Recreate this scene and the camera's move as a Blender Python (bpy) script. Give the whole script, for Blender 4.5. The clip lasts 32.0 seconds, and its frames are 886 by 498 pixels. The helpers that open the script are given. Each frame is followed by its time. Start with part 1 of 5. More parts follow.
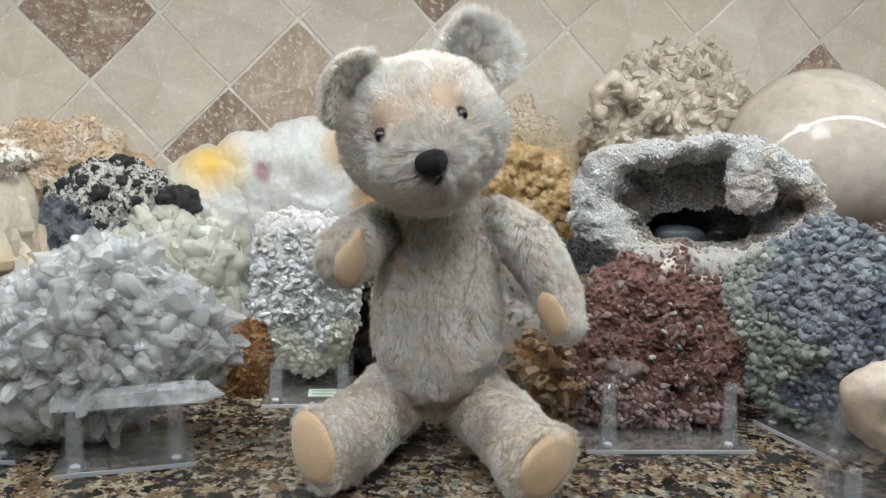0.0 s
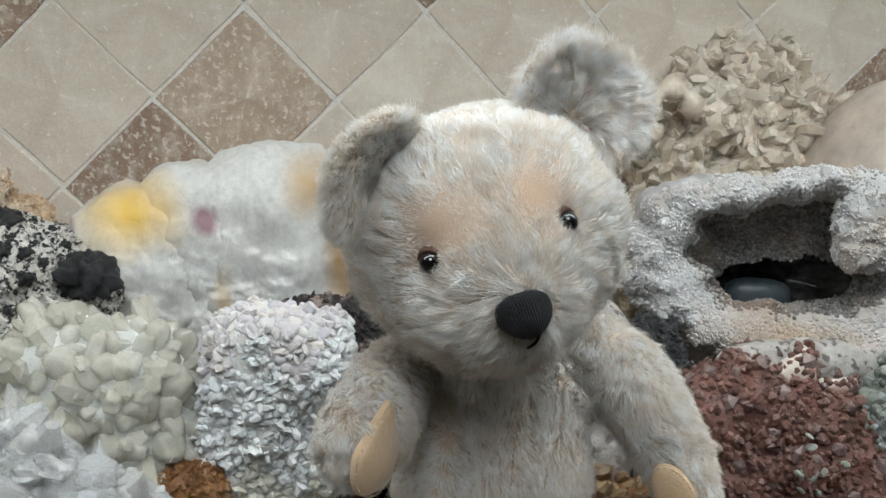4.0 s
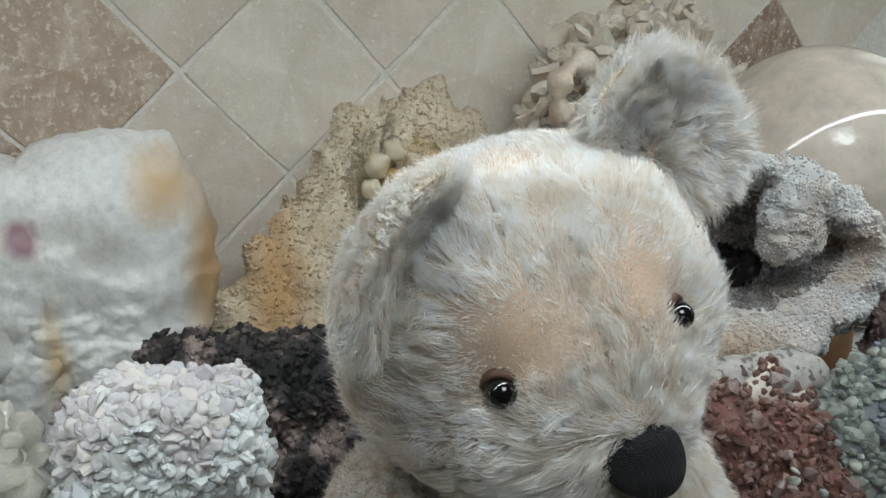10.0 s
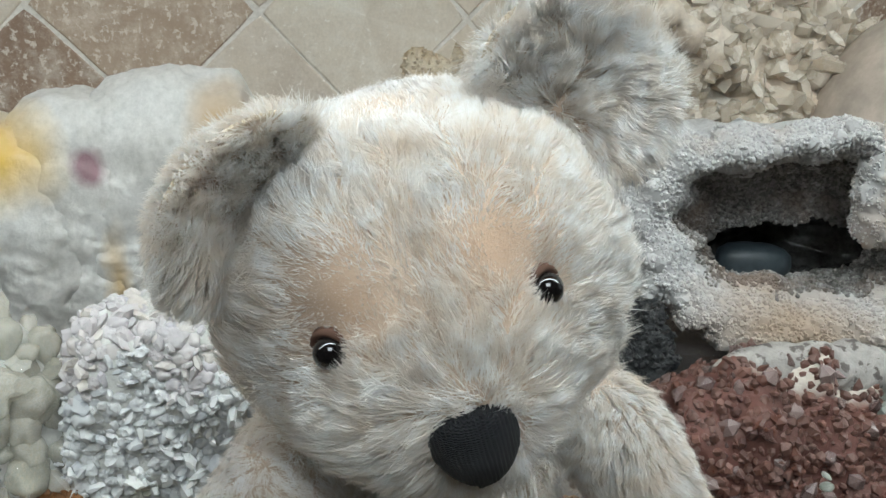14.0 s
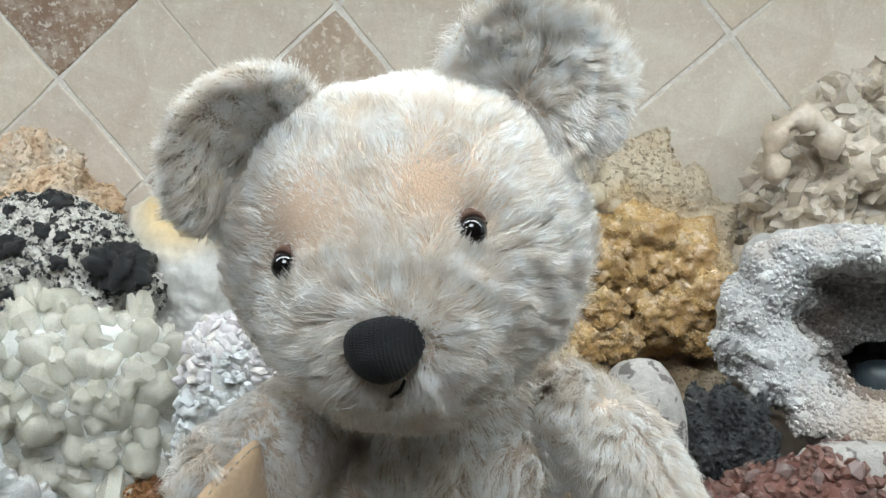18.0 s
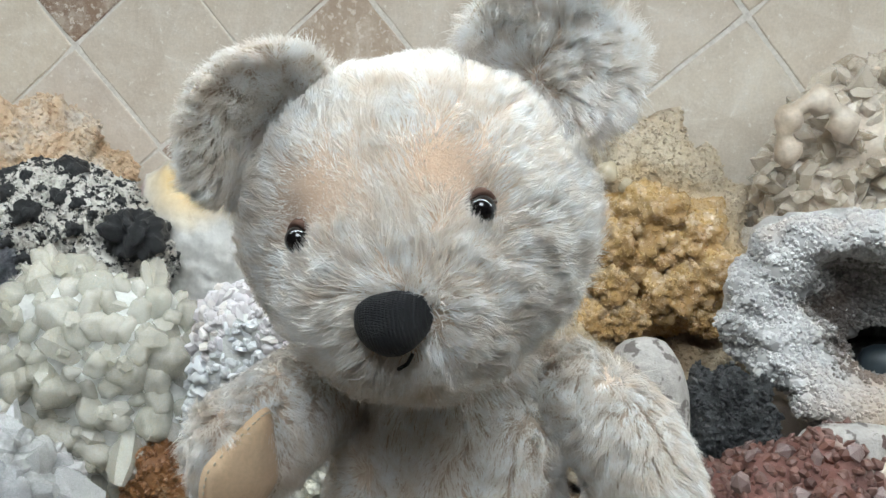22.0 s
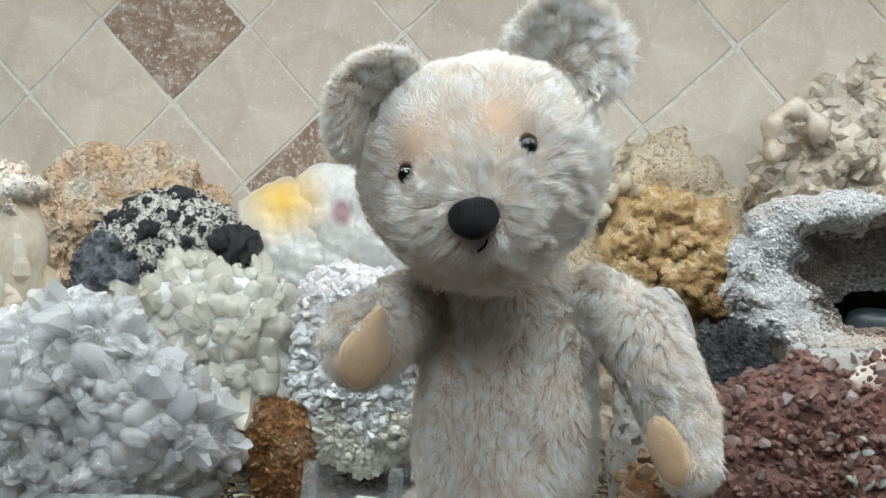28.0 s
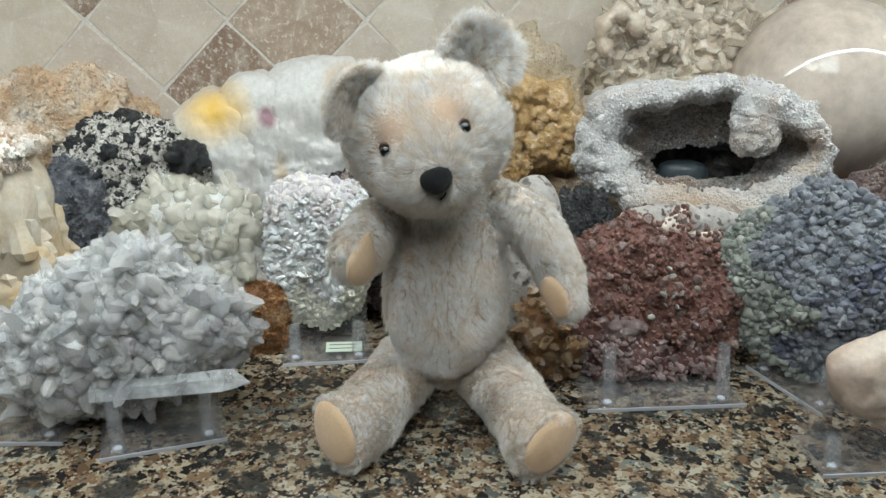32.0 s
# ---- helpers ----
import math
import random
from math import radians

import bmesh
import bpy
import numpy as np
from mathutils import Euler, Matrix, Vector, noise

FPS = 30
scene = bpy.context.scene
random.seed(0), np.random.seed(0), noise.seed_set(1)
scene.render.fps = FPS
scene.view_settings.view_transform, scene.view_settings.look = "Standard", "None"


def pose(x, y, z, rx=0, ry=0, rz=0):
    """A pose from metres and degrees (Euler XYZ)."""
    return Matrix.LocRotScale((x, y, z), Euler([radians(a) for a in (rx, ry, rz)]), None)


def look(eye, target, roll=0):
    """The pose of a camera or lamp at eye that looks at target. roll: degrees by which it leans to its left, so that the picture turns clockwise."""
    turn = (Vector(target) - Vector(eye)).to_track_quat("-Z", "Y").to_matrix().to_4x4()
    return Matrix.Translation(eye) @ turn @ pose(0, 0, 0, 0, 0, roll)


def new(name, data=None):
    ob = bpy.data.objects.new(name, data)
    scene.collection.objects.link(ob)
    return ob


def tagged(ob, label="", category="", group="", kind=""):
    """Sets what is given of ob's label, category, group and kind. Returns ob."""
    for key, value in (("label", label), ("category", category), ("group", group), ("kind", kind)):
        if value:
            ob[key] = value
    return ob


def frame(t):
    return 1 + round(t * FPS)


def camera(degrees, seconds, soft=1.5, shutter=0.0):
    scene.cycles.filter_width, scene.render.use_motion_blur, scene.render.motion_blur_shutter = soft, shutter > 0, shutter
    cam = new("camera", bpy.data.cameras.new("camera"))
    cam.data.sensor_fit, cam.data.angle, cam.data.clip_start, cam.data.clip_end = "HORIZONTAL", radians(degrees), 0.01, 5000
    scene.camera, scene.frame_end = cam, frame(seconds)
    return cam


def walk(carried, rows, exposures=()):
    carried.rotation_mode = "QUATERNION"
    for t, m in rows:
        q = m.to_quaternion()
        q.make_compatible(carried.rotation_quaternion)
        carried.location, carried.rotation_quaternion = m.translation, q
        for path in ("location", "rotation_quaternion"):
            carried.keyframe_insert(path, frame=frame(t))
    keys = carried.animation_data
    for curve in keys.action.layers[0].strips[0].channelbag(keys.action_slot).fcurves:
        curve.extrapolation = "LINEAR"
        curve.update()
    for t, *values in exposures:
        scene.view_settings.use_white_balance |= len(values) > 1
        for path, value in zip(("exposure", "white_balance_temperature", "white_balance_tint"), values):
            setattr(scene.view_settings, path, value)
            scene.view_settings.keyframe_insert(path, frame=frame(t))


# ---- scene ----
cam = camera(55.6, 32.0)
PATH = [
    (0, (0.0072, -0.9543, 0.2456), (0.1797, 1.0101, -0.0880), 2.02),
    (0.5, (0.0004, -0.9254, 0.2598), (0.1839, 1.0334, -0.1002), 2.10),
    (1, (-0.0018, -0.8820, 0.2822), (0.1891, 1.0766, -0.0745), 2.19),
    (1.5, (-0.0034, -0.8393, 0.2994), (0.1999, 1.1148, -0.0752), 2.22),
    (2, (-0.0104, -0.8116, 0.3107), (0.2201, 1.1380, -0.0712), 2.49),
    (2.5, (-0.0203, -0.7935, 0.3171), (0.2417, 1.1448, -0.1005), 1.79),
    (4.5, (-0.0366, -0.7093, 0.2912), (0.3329, 1.2031, -0.1630), 1.41),
    (5, (-0.0430, -0.7032, 0.3036), (0.3730, 1.1940, -0.1735), 1.32),
    (5.5, (-0.0424, -0.7017, 0.3007), (0.3940, 1.1962, -0.1545), 1.87),
    (6, (-0.0391, -0.6983, 0.2964), (0.4273, 1.1932, -0.1561), 2.06),
    (6.5, (-0.0389, -0.6839, 0.2966), (0.4532, 1.2028, -0.1485), 2.38),
    (7, (-0.0456, -0.6569, 0.2986), (0.4651, 1.2250, -0.1458), 2.73),
    (7.5, (-0.0509, -0.6310, 0.2983), (0.5311, 1.2251, -0.1667), 2.67),
    (8, (-0.0550, -0.6227, 0.2970), (0.6175, 1.1946, -0.1982), 2.80),
    (8.5, (-0.0584, -0.6214, 0.2988), (0.6251, 1.1900, -0.2029), 2.87),
    (9, (-0.0625, -0.6176, 0.3038), (0.6299, 1.1845, -0.2191), 2.56),
    (9.5, (-0.0656, -0.6139, 0.3033), (0.6577, 1.1775, -0.2141), 2.95),
    (10, (-0.0764, -0.6014, 0.3130), (0.7278, 1.1419, -0.2475), 2.82),
    (10.5, (-0.0872, -0.5915, 0.3337), (0.8612, 1.0420, -0.3238), 2.62),
    (11, (-0.0894, -0.5882, 0.3374), (0.8709, 1.0326, -0.3340), 2.59),
    (11.5, (-0.0871, -0.5878, 0.3337), (0.8756, 1.0368, -0.3252), 2.61),
    (12, (-0.0838, -0.5886, 0.3289), (0.8858, 1.0300, -0.3345), 2.58),
    (12.5, (-0.0807, -0.5904, 0.3268), (0.8908, 1.0234, -0.3454), 2.48),
    (13, (-0.0638, -0.5973, 0.3249), (0.8908, 1.0224, -0.3572), 2.43),
    (14, (-0.0016, -0.6113, 0.3128), (0.4166, 1.2194, -0.3754), 3.34),
    (14.5, (0.0165, -0.6148, 0.3085), (0.3907, 1.2318, -0.3625), 3.12),
    (16.5, (0.0197, -0.6592, 0.2773), (0.3607, 1.2605, -0.1679), 1.24),
    (17, (0.0326, -0.6627, 0.2794), (0.2153, 1.2991, -0.0640), 1.09),
    (17.5, (0.0514, -0.6590, 0.2781), (0.0008, 1.3174, -0.0246), 3.69),
    (18, (0.0681, -0.6574, 0.2746), (-0.0715, 1.3046, -0.0878), 4.81),
    (18.5, (0.0742, -0.6574, 0.2747), (-0.0767, 1.2986, -0.1140), 4.77),
    (19, (0.0757, -0.6574, 0.2754), (-0.0779, 1.2972, -0.1196), 4.47),
    (19.5, (0.0727, -0.6586, 0.2764), (-0.0803, 1.2925, -0.1357), 4.97),
    (20, (0.0712, -0.6596, 0.2769), (-0.0755, 1.2886, -0.1507), 5.15),
    (20.5, (0.0690, -0.6624, 0.2775), (-0.0772, 1.2849, -0.1548), 5.48),
    (21, (0.0675, -0.6631, 0.2789), (-0.0830, 1.2845, -0.1502), 5.72),
    (21.5, (0.0671, -0.6634, 0.2794), (-0.0855, 1.2830, -0.1547), 6.01),
    (22, (0.0685, -0.6617, 0.2766), (-0.0886, 1.2857, -0.1509), 6.06),
    (22.5, (0.0747, -0.6514, 0.2654), (-0.0884, 1.2996, -0.1432), 6.37),
    (23, (0.0860, -0.6200, 0.2368), (-0.1725, 1.3415, -0.0560), 6.41),
    (23.5, (0.0871, -0.5906, 0.2108), (-0.1939, 1.3705, -0.0632), 6.83),
    (24, (0.0834, -0.5739, 0.1945), (-0.2427, 1.3923, 0.0286), 5.70),
    (24.5, (0.0830, -0.5754, 0.1810), (-0.2499, 1.3961, 0.1317), 6.06),
    (25, (0.0879, -0.5891, 0.1700), (-0.2633, 1.3794, 0.2129), 4.53),
    (25.5, (0.0935, -0.6136, 0.1620), (-0.2823, 1.3487, 0.2531), 4.21),
    (27.5, (0.0797, -0.7169, 0.1929), (-0.2841, 1.2496, 0.1725), 4.31),
    (28, (0.0708, -0.7807, 0.2435), (-0.1766, 1.1858, -0.0242), 3.34),
    (28.5, (0.0604, -0.8475, 0.2872), (-0.1180, 1.1048, -0.1085), 2.34),
    (29, (0.0511, -0.9024, 0.3187), (-0.0100, 1.0180, -0.2367), 1.04),
    (29.5, (0.0410, -0.9378, 0.3382), (-0.0026, 0.9720, -0.2540), 0.92),
    (30, (0.0355, -0.9569, 0.3476), (0.0475, 0.9392, -0.2887), 0.58),
    (30.5, (0.0301, -0.9595, 0.3530), (0.0852, 0.9296, -0.3014), 0.41),
    (31, (0.0219, -0.9507, 0.3546), (0.0836, 0.9327, -0.3153), 0.20),
    (31.5, (0.0127, -0.9442, 0.3536), (0.1330, 0.9249, -0.3479), 0.27),
    (32, (0.0064, -0.9457, 0.3533), (0.1597, 0.9172, -0.3584), 0.40),
]
walk(cam, [(t, look(eye, target, roll)) for t, eye, target, roll in PATH], [(0, 0.0, 6550, 9), (1, -0.1, 6600, 9), (2.5, -0.2, 6550, 9), (5, -0.35, 6450, 8), (7, -0.37, 6380, 7), (9, -0.6, 6450, 6), (10, -0.54, 6350, 6), (11, -0.9, 6400, 5), (13, -0.88, 6400, 4), (14.5, -0.1, 6450, 7), (17, 0.05, 6400, 7), (20, 0.05, 6250, 7), (22, 0.02, 6320, 8), (24, 0.22, 6300, 7), (25.5, 0.25, 6300, 8), (28, 0.05, 6350, 7), (29, 0.0, 6350, 6), (32, -0.1, 6500, 6)])

# ---- world, lamps ----
world = bpy.data.worlds.new("world")
scene.world = world
world.use_nodes = True
wn = world.node_tree
sky = wn.nodes.new("ShaderNodeTexSky")
sky.sky_type = "NISHITA"
sky.sun_disc = False
sky.sun_elevation = radians(40)
sky.sun_rotation = radians(100)
wn.links.new(sky.outputs[0], wn.nodes["Background"].inputs[0])
wn.nodes["Background"].inputs[1].default_value = 0.1


def area(name, m, w, h, power, colour):
    d = bpy.data.lights.new(name, "AREA")
    d.shape, d.size, d.size_y, d.energy, d.color = "RECTANGLE", w, h, power, colour
    ob = new(name, d)
    ob.matrix_world = m
    return ob


LED_Y, LED_Z = -0.46, 0.62
area("under_cabinet_lamp", look((0.1, LED_Y, LED_Z), (0.1, LED_Y + 0.02, 0)), 1.9, 0.03, 7.3, (0.91, 1.0, 1.03))
# added front fill for the bear: a ceiling light brought low and near
area("front_fill_lamp", look((-0.06, -1.15, 1.05), (0.04, -0.4, 0.12)), 0.5, 0.4, 8.2, (0.92, 1.0, 1.05))
area("window_light", look((2.3, -0.55, 0.75), (0.2, -0.4, 0.15)), 1.0, 1.2, 2.2, (0.86, 0.93, 1.0))


# ---- materials ----
def nodes(name, rough=0.6, colour=(0.5, 0.5, 0.5), **inputs):
    m = bpy.data.materials.new(name)
    m.use_nodes = True
    b = m.node_tree.nodes["Principled BSDF"]
    b.inputs["Base Color"].default_value = (*colour, 1)
    b.inputs["Roughness"].default_value = rough
    for k, v in inputs.items():
        b.inputs[k.replace("_", " ")].default_value = v
    return m, m.node_tree, b


def tex(nt, kind, scale, detail=4.0, rough=0.6, coord="Object", **inputs):
    """A texture node in object or generated space."""
    co = nt.nodes.new("ShaderNodeTexCoord")
    t = nt.nodes.new("ShaderNodeTex" + kind)
    for k, v in (("Scale", scale), ("Detail", detail), ("Roughness", rough), *inputs.items()):
        if k in t.inputs:
            t.inputs[k].default_value = v
    nt.links.new(co.outputs[coord], t.inputs["Vector"])
    return t


def ramp(nt, source, stops, constant=False):
    r = nt.nodes.new("ShaderNodeValToRGB")
    r.color_ramp.interpolation = "CONSTANT" if constant else "LINEAR"
    while len(r.color_ramp.elements) < len(stops):
        r.color_ramp.elements.new(0.5)
    for e, (p, c) in zip(r.color_ramp.elements, stops):
        e.position, e.color = p, (*c, 1)
    nt.links.new(source, r.inputs[0])
    return r.outputs[0]


def mix(nt, fac, a, b, blend="MIX"):
    n = nt.nodes.new("ShaderNodeMix")
    n.data_type, n.blend_type = "RGBA", blend
    for socket, v in ((n.inputs[0], fac), (n.inputs[6], a), (n.inputs[7], b)):
        if isinstance(v, (int, float)):
            socket.default_value = v
        elif isinstance(v, tuple):
            socket.default_value = (*v, 1)
        else:
            nt.links.new(v, socket)
    return n.outputs[2]


def bump(nt, b, height, strength, distance=0.002):
    n = nt.nodes.new("ShaderNodeBump")
    n.inputs["Strength"].default_value, n.inputs["Distance"].default_value = strength, distance
    nt.links.new(height, n.inputs["Height"])
    nt.links.new(n.outputs[0], b.inputs["Normal"])


def randomly(nt, kind="Object"):
    if kind == "Object":
        return nt.nodes.new("ShaderNodeObjectInfo").outputs["Random"]
    return nt.nodes.new("ShaderNodeNewGeometry").outputs["Random Per Island"]


def stone_material(name, stops, scale, rough=0.75, bumps=0.6, spots=None, spot_scale=60.0, spot_at=0.62, spot_detail=(4, 0.55), **inputs):
    """Mottled stone: noise through a colour ramp, fine grain, and spots of another colour."""
    m, nt, b = nodes(name, rough, **inputs)
    n1 = tex(nt, "Noise", scale, 6, 0.62)
    c = ramp(nt, n1.outputs[0], stops)
    fine = tex(nt, "Noise", scale * 9, 5, 0.7)
    c = mix(nt, 0.35, c, ramp(nt, fine.outputs[0], [(0.25, (0.25, 0.25, 0.25)), (0.75, (1.0, 1.0, 1.0))]), "MULTIPLY")
    c = mix(nt, 0.25, c, ramp(nt, fine.outputs[0], [(0.3, (0.45, 0.45, 0.45)), (0.7, (0.75, 0.75, 0.75))]), "OVERLAY")
    if spots:
        s = tex(nt, "Noise", spot_scale, spot_detail[0], spot_detail[1])
        c = mix(nt, ramp(nt, s.outputs[0], [(spot_at, (0, 0, 0)), (spot_at + 0.04, (1, 1, 1))]), c, spots)
    nt.links.new(c, b.inputs["Base Color"])
    bump(nt, b, fine.outputs[0], bumps)
    return m


def crystal_material(name, low, high, rough=0.18, transmission=0.25, dust=None, per="Object", clear=0.0, veils=0.6, veil_scale=90, bumps=0.15, milk=0.0):
    """Clear to milky crystal, each one a little different, with veils inside."""
    m, nt, b = nodes(name, rough, IOR=1.54, Transmission_Weight=transmission, Subsurface_Weight=milk, Subsurface_Radius=(1.0, 1.0, 1.0), Subsurface_Scale=0.010)
    veil = tex(nt, "Noise", veil_scale, 5, 0.65)
    c = mix(nt, randomly(nt, per), low, high)
    c = mix(nt, ramp(nt, veil.outputs[0], [(0.4, (0, 0, 0)), (0.7, (veils, veils, veils))]), c, (0.82, 0.82, 0.8))
    if dust:
        d = tex(nt, "Noise", 16, 3, 0.6)
        c = mix(nt, ramp(nt, d.outputs[0], [(0.5, (0, 0, 0)), (0.68, (0.8, 0.8, 0.8))]), c, dust)
    nt.links.new(c, b.inputs["Base Color"])
    nt.links.new(ramp(nt, veil.outputs[0], [(0.3, (rough * 0.5,) * 3), (0.7, (min(1, rough * 2.2),) * 3)]), b.inputs["Roughness"])
    bump(nt, b, veil.outputs[0], bumps)
    if clear:
        see = nt.nodes.new("ShaderNodeBsdfTransparent")
        see.inputs[0].default_value = (0.95, 0.96, 0.96, 1)
        both = nt.nodes.new("ShaderNodeMixShader")
        nt.links.new(ramp(nt, veil.outputs[0], [(0.35, (clear, clear, clear)), (0.68, (clear * 0.25,) * 3)]), both.inputs[0])
        nt.links.new(b.outputs[0], both.inputs[1])
        nt.links.new(see.outputs[0], both.inputs[2])
        nt.links.new(both.outputs[0], nt.nodes["Material Output"].inputs[0])
    return m


def granite_material():
    m, nt, b = nodes("granite", 0.16)
    warp = tex(nt, "Noise", 90, 3, 0.6)

    def cells(scale, amount):
        v = tex(nt, "Voronoi", scale, 0.0)
        co = nt.nodes.new("ShaderNodeVectorMath")
        co.operation = "MULTIPLY_ADD"
        co.inputs[1].default_value = (amount, amount, amount)
        nt.links.new(warp.outputs["Color"], co.inputs[0])
        nt.links.new(nt.nodes.new("ShaderNodeTexCoord").outputs["Object"], co.inputs[2])
        nt.links.new(co.outputs[0], v.inputs["Vector"])
        s = nt.nodes.new("ShaderNodeSeparateColor")
        nt.links.new(v.outputs["Color"], s.inputs[0])
        return s.outputs

    big, mid, tiny = cells(96, 0.010), cells(190, 0.005), cells(500, 0.003)
    base = ramp(nt, big[0], [(0.0, (0.016, 0.014, 0.013)), (0.20, (0.096, 0.060, 0.034)), (0.38, (0.224, 0.160, 0.104)), (0.60, (0.304, 0.256, 0.188)), (0.78, (0.160, 0.104, 0.060)), (0.86, (0.152, 0.160, 0.140))], True)
    grain = ramp(nt, mid[0], [(0.0, (0.011, 0.010, 0.009)), (0.24, (0.128, 0.078, 0.044)), (0.44, (0.280, 0.224, 0.152)), (0.66, (0.360, 0.320, 0.252)), (0.82, (0.080, 0.080, 0.074)), (0.92, (0.200, 0.136, 0.084))], True)
    specks = ramp(nt, tiny[0], [(0.0, (0.016, 0.014, 0.013)), (0.4, (0.192, 0.140, 0.088)), (0.7, (0.352, 0.304, 0.232))], True)
    c = mix(nt, ramp(nt, mid[1], [(0.0, (0, 0, 0)), (0.52, (1, 1, 1))], True), base, grain)
    c = mix(nt, ramp(nt, tiny[1], [(0.0, (0, 0, 0)), (0.72, (0.8, 0.8, 0.8))], True), c, specks)
    cloud = tex(nt, "Noise", 32, 5, 0.65)
    c = mix(nt, ramp(nt, cloud.outputs[0], [(0.53, (0, 0, 0)), (0.59, (0.9, 0.9, 0.9))]), c, (0.024, 0.024, 0.022))
    nt.links.new(c, b.inputs["Base Color"])
    nt.links.new(ramp(nt, tiny[2], [(0.0, (0.10, 0.10, 0.10)), (1.0, (0.24, 0.24, 0.24))]), b.inputs["Roughness"])
    return m


def travertine_material(name, low, high, pits, amount):
    """Tumbled travertine: clouded colour, pale worn flecks and pits."""
    m, nt, b = nodes(name, 0.62)
    cloud = tex(nt, "Noise", 17, 7, 0.7)
    c = mix(nt, ramp(nt, cloud.outputs[0], [(0.3, (0, 0, 0)), (0.7, (1, 1, 1))]), low, high)
    smear = tex(nt, "Noise", 48, 8, 0.75)
    c = mix(nt, ramp(nt, smear.outputs[0], [(0.47, (0, 0, 0)), (0.62, (0.55, 0.55, 0.55))]), c, pits)
    tone = randomly(nt)
    c = mix(nt, 0.85, c, ramp(nt, tone, [(0.0, (0.84, 0.79, 0.76)), (0.3, (0.98, 0.97, 0.95)), (0.5, (0.94, 0.89, 0.83)), (0.75, (0.90, 0.86, 0.85)), (1.0, (1.0, 0.97, 0.92))]), "MULTIPLY")
    fleck = tex(nt, "Noise", 170, 5, 0.7)
    mask = ramp(nt, fleck.outputs[0], [(amount, (0, 0, 0)), (amount + 0.05, (0.85, 0.85, 0.85))])
    c = mix(nt, mask, c, pits)
    fine = tex(nt, "Noise", 500, 3, 0.6)
    c = mix(nt, 0.3, c, ramp(nt, fine.outputs[0], [(0.3, (0.6, 0.6, 0.6)), (0.7, (1, 1, 1))]), "MULTIPLY")
    nt.links.new(c, b.inputs["Base Color"])
    bump(nt, b, fleck.outputs[0], 0.5, 0.0015)
    return m


def fur_material(name, dark, light):
    """Mohair strands: each its own tone, letting light through, with beige and grey areas."""
    m, nt, b = nodes(name, 0.38, Specular_IOR_Level=0.5)
    patch = tex(nt, "Noise", 34, 4, 0.6)
    tone = randomly(nt, "Island")
    tufts = tex(nt, "Noise", 190, 3, 0.6)
    c = mix(nt, tone, dark, light)
    c = mix(nt, ramp(nt, tufts.outputs[0], [(0.42, (0.42, 0.42, 0.42)), (0.58, (0, 0, 0))]), c, (0.70, 0.59, 0.47))
    c = mix(nt, ramp(nt, patch.outputs[0], [(0.36, (0.45, 0.45, 0.45)), (0.54, (0, 0, 0))]), c, (0.78, 0.65, 0.51))
    grey = tex(nt, "Noise", 21, 3, 0.5)
    c = mix(nt, ramp(nt, grey.outputs[0], [(0.55, (0, 0, 0)), (0.7, (0.35, 0.35, 0.35))]), c, (0.72, 0.74, 0.78))
    nt.links.new(c, b.inputs["Base Color"])
    through_light = nt.nodes.new("ShaderNodeBsdfTranslucent")
    nt.links.new(c, through_light.inputs[0])
    both = nt.nodes.new("ShaderNodeMixShader")
    both.inputs[0].default_value = 0.46
    nt.links.new(b.outputs[0], both.inputs[1])
    nt.links.new(through_light.outputs[0], both.inputs[2])
    nt.links.new(both.outputs[0], nt.nodes["Material Output"].inputs[0])
    return m


def cloth_material(name, low, high, scale=700):
    m, nt, b = nodes(name, 0.9, Sheen_Weight=0.4)
    n = tex(nt, "Noise", 60, 4, 0.6)
    f = tex(nt, "Noise", scale, 4, 0.7)
    c = mix(nt, ramp(nt, n.outputs[0], [(0.3, (0, 0, 0)), (0.7, (1, 1, 1))]), low, high)
    c = mix(nt, 0.4, c, ramp(nt, f.outputs[0], [(0.3, (0.65, 0.65, 0.65)), (0.7, (1, 1, 1))]), "MULTIPLY")
    nt.links.new(c, b.inputs["Base Color"])
    bump(nt, b, f.outputs[0], 0.5, 0.0006)
    return m


def thread_material():
    m, nt, b = nodes("black_thread", 0.55, (0.005, 0.0055, 0.007), Specular_IOR_Level=0.22)
    w = tex(nt, "Wave", 950, 1, 0.5, Distortion=3.0)
    w.bands_direction = "Z"
    bump(nt, b, w.outputs["Color"], 0.7, 0.0006)
    return m


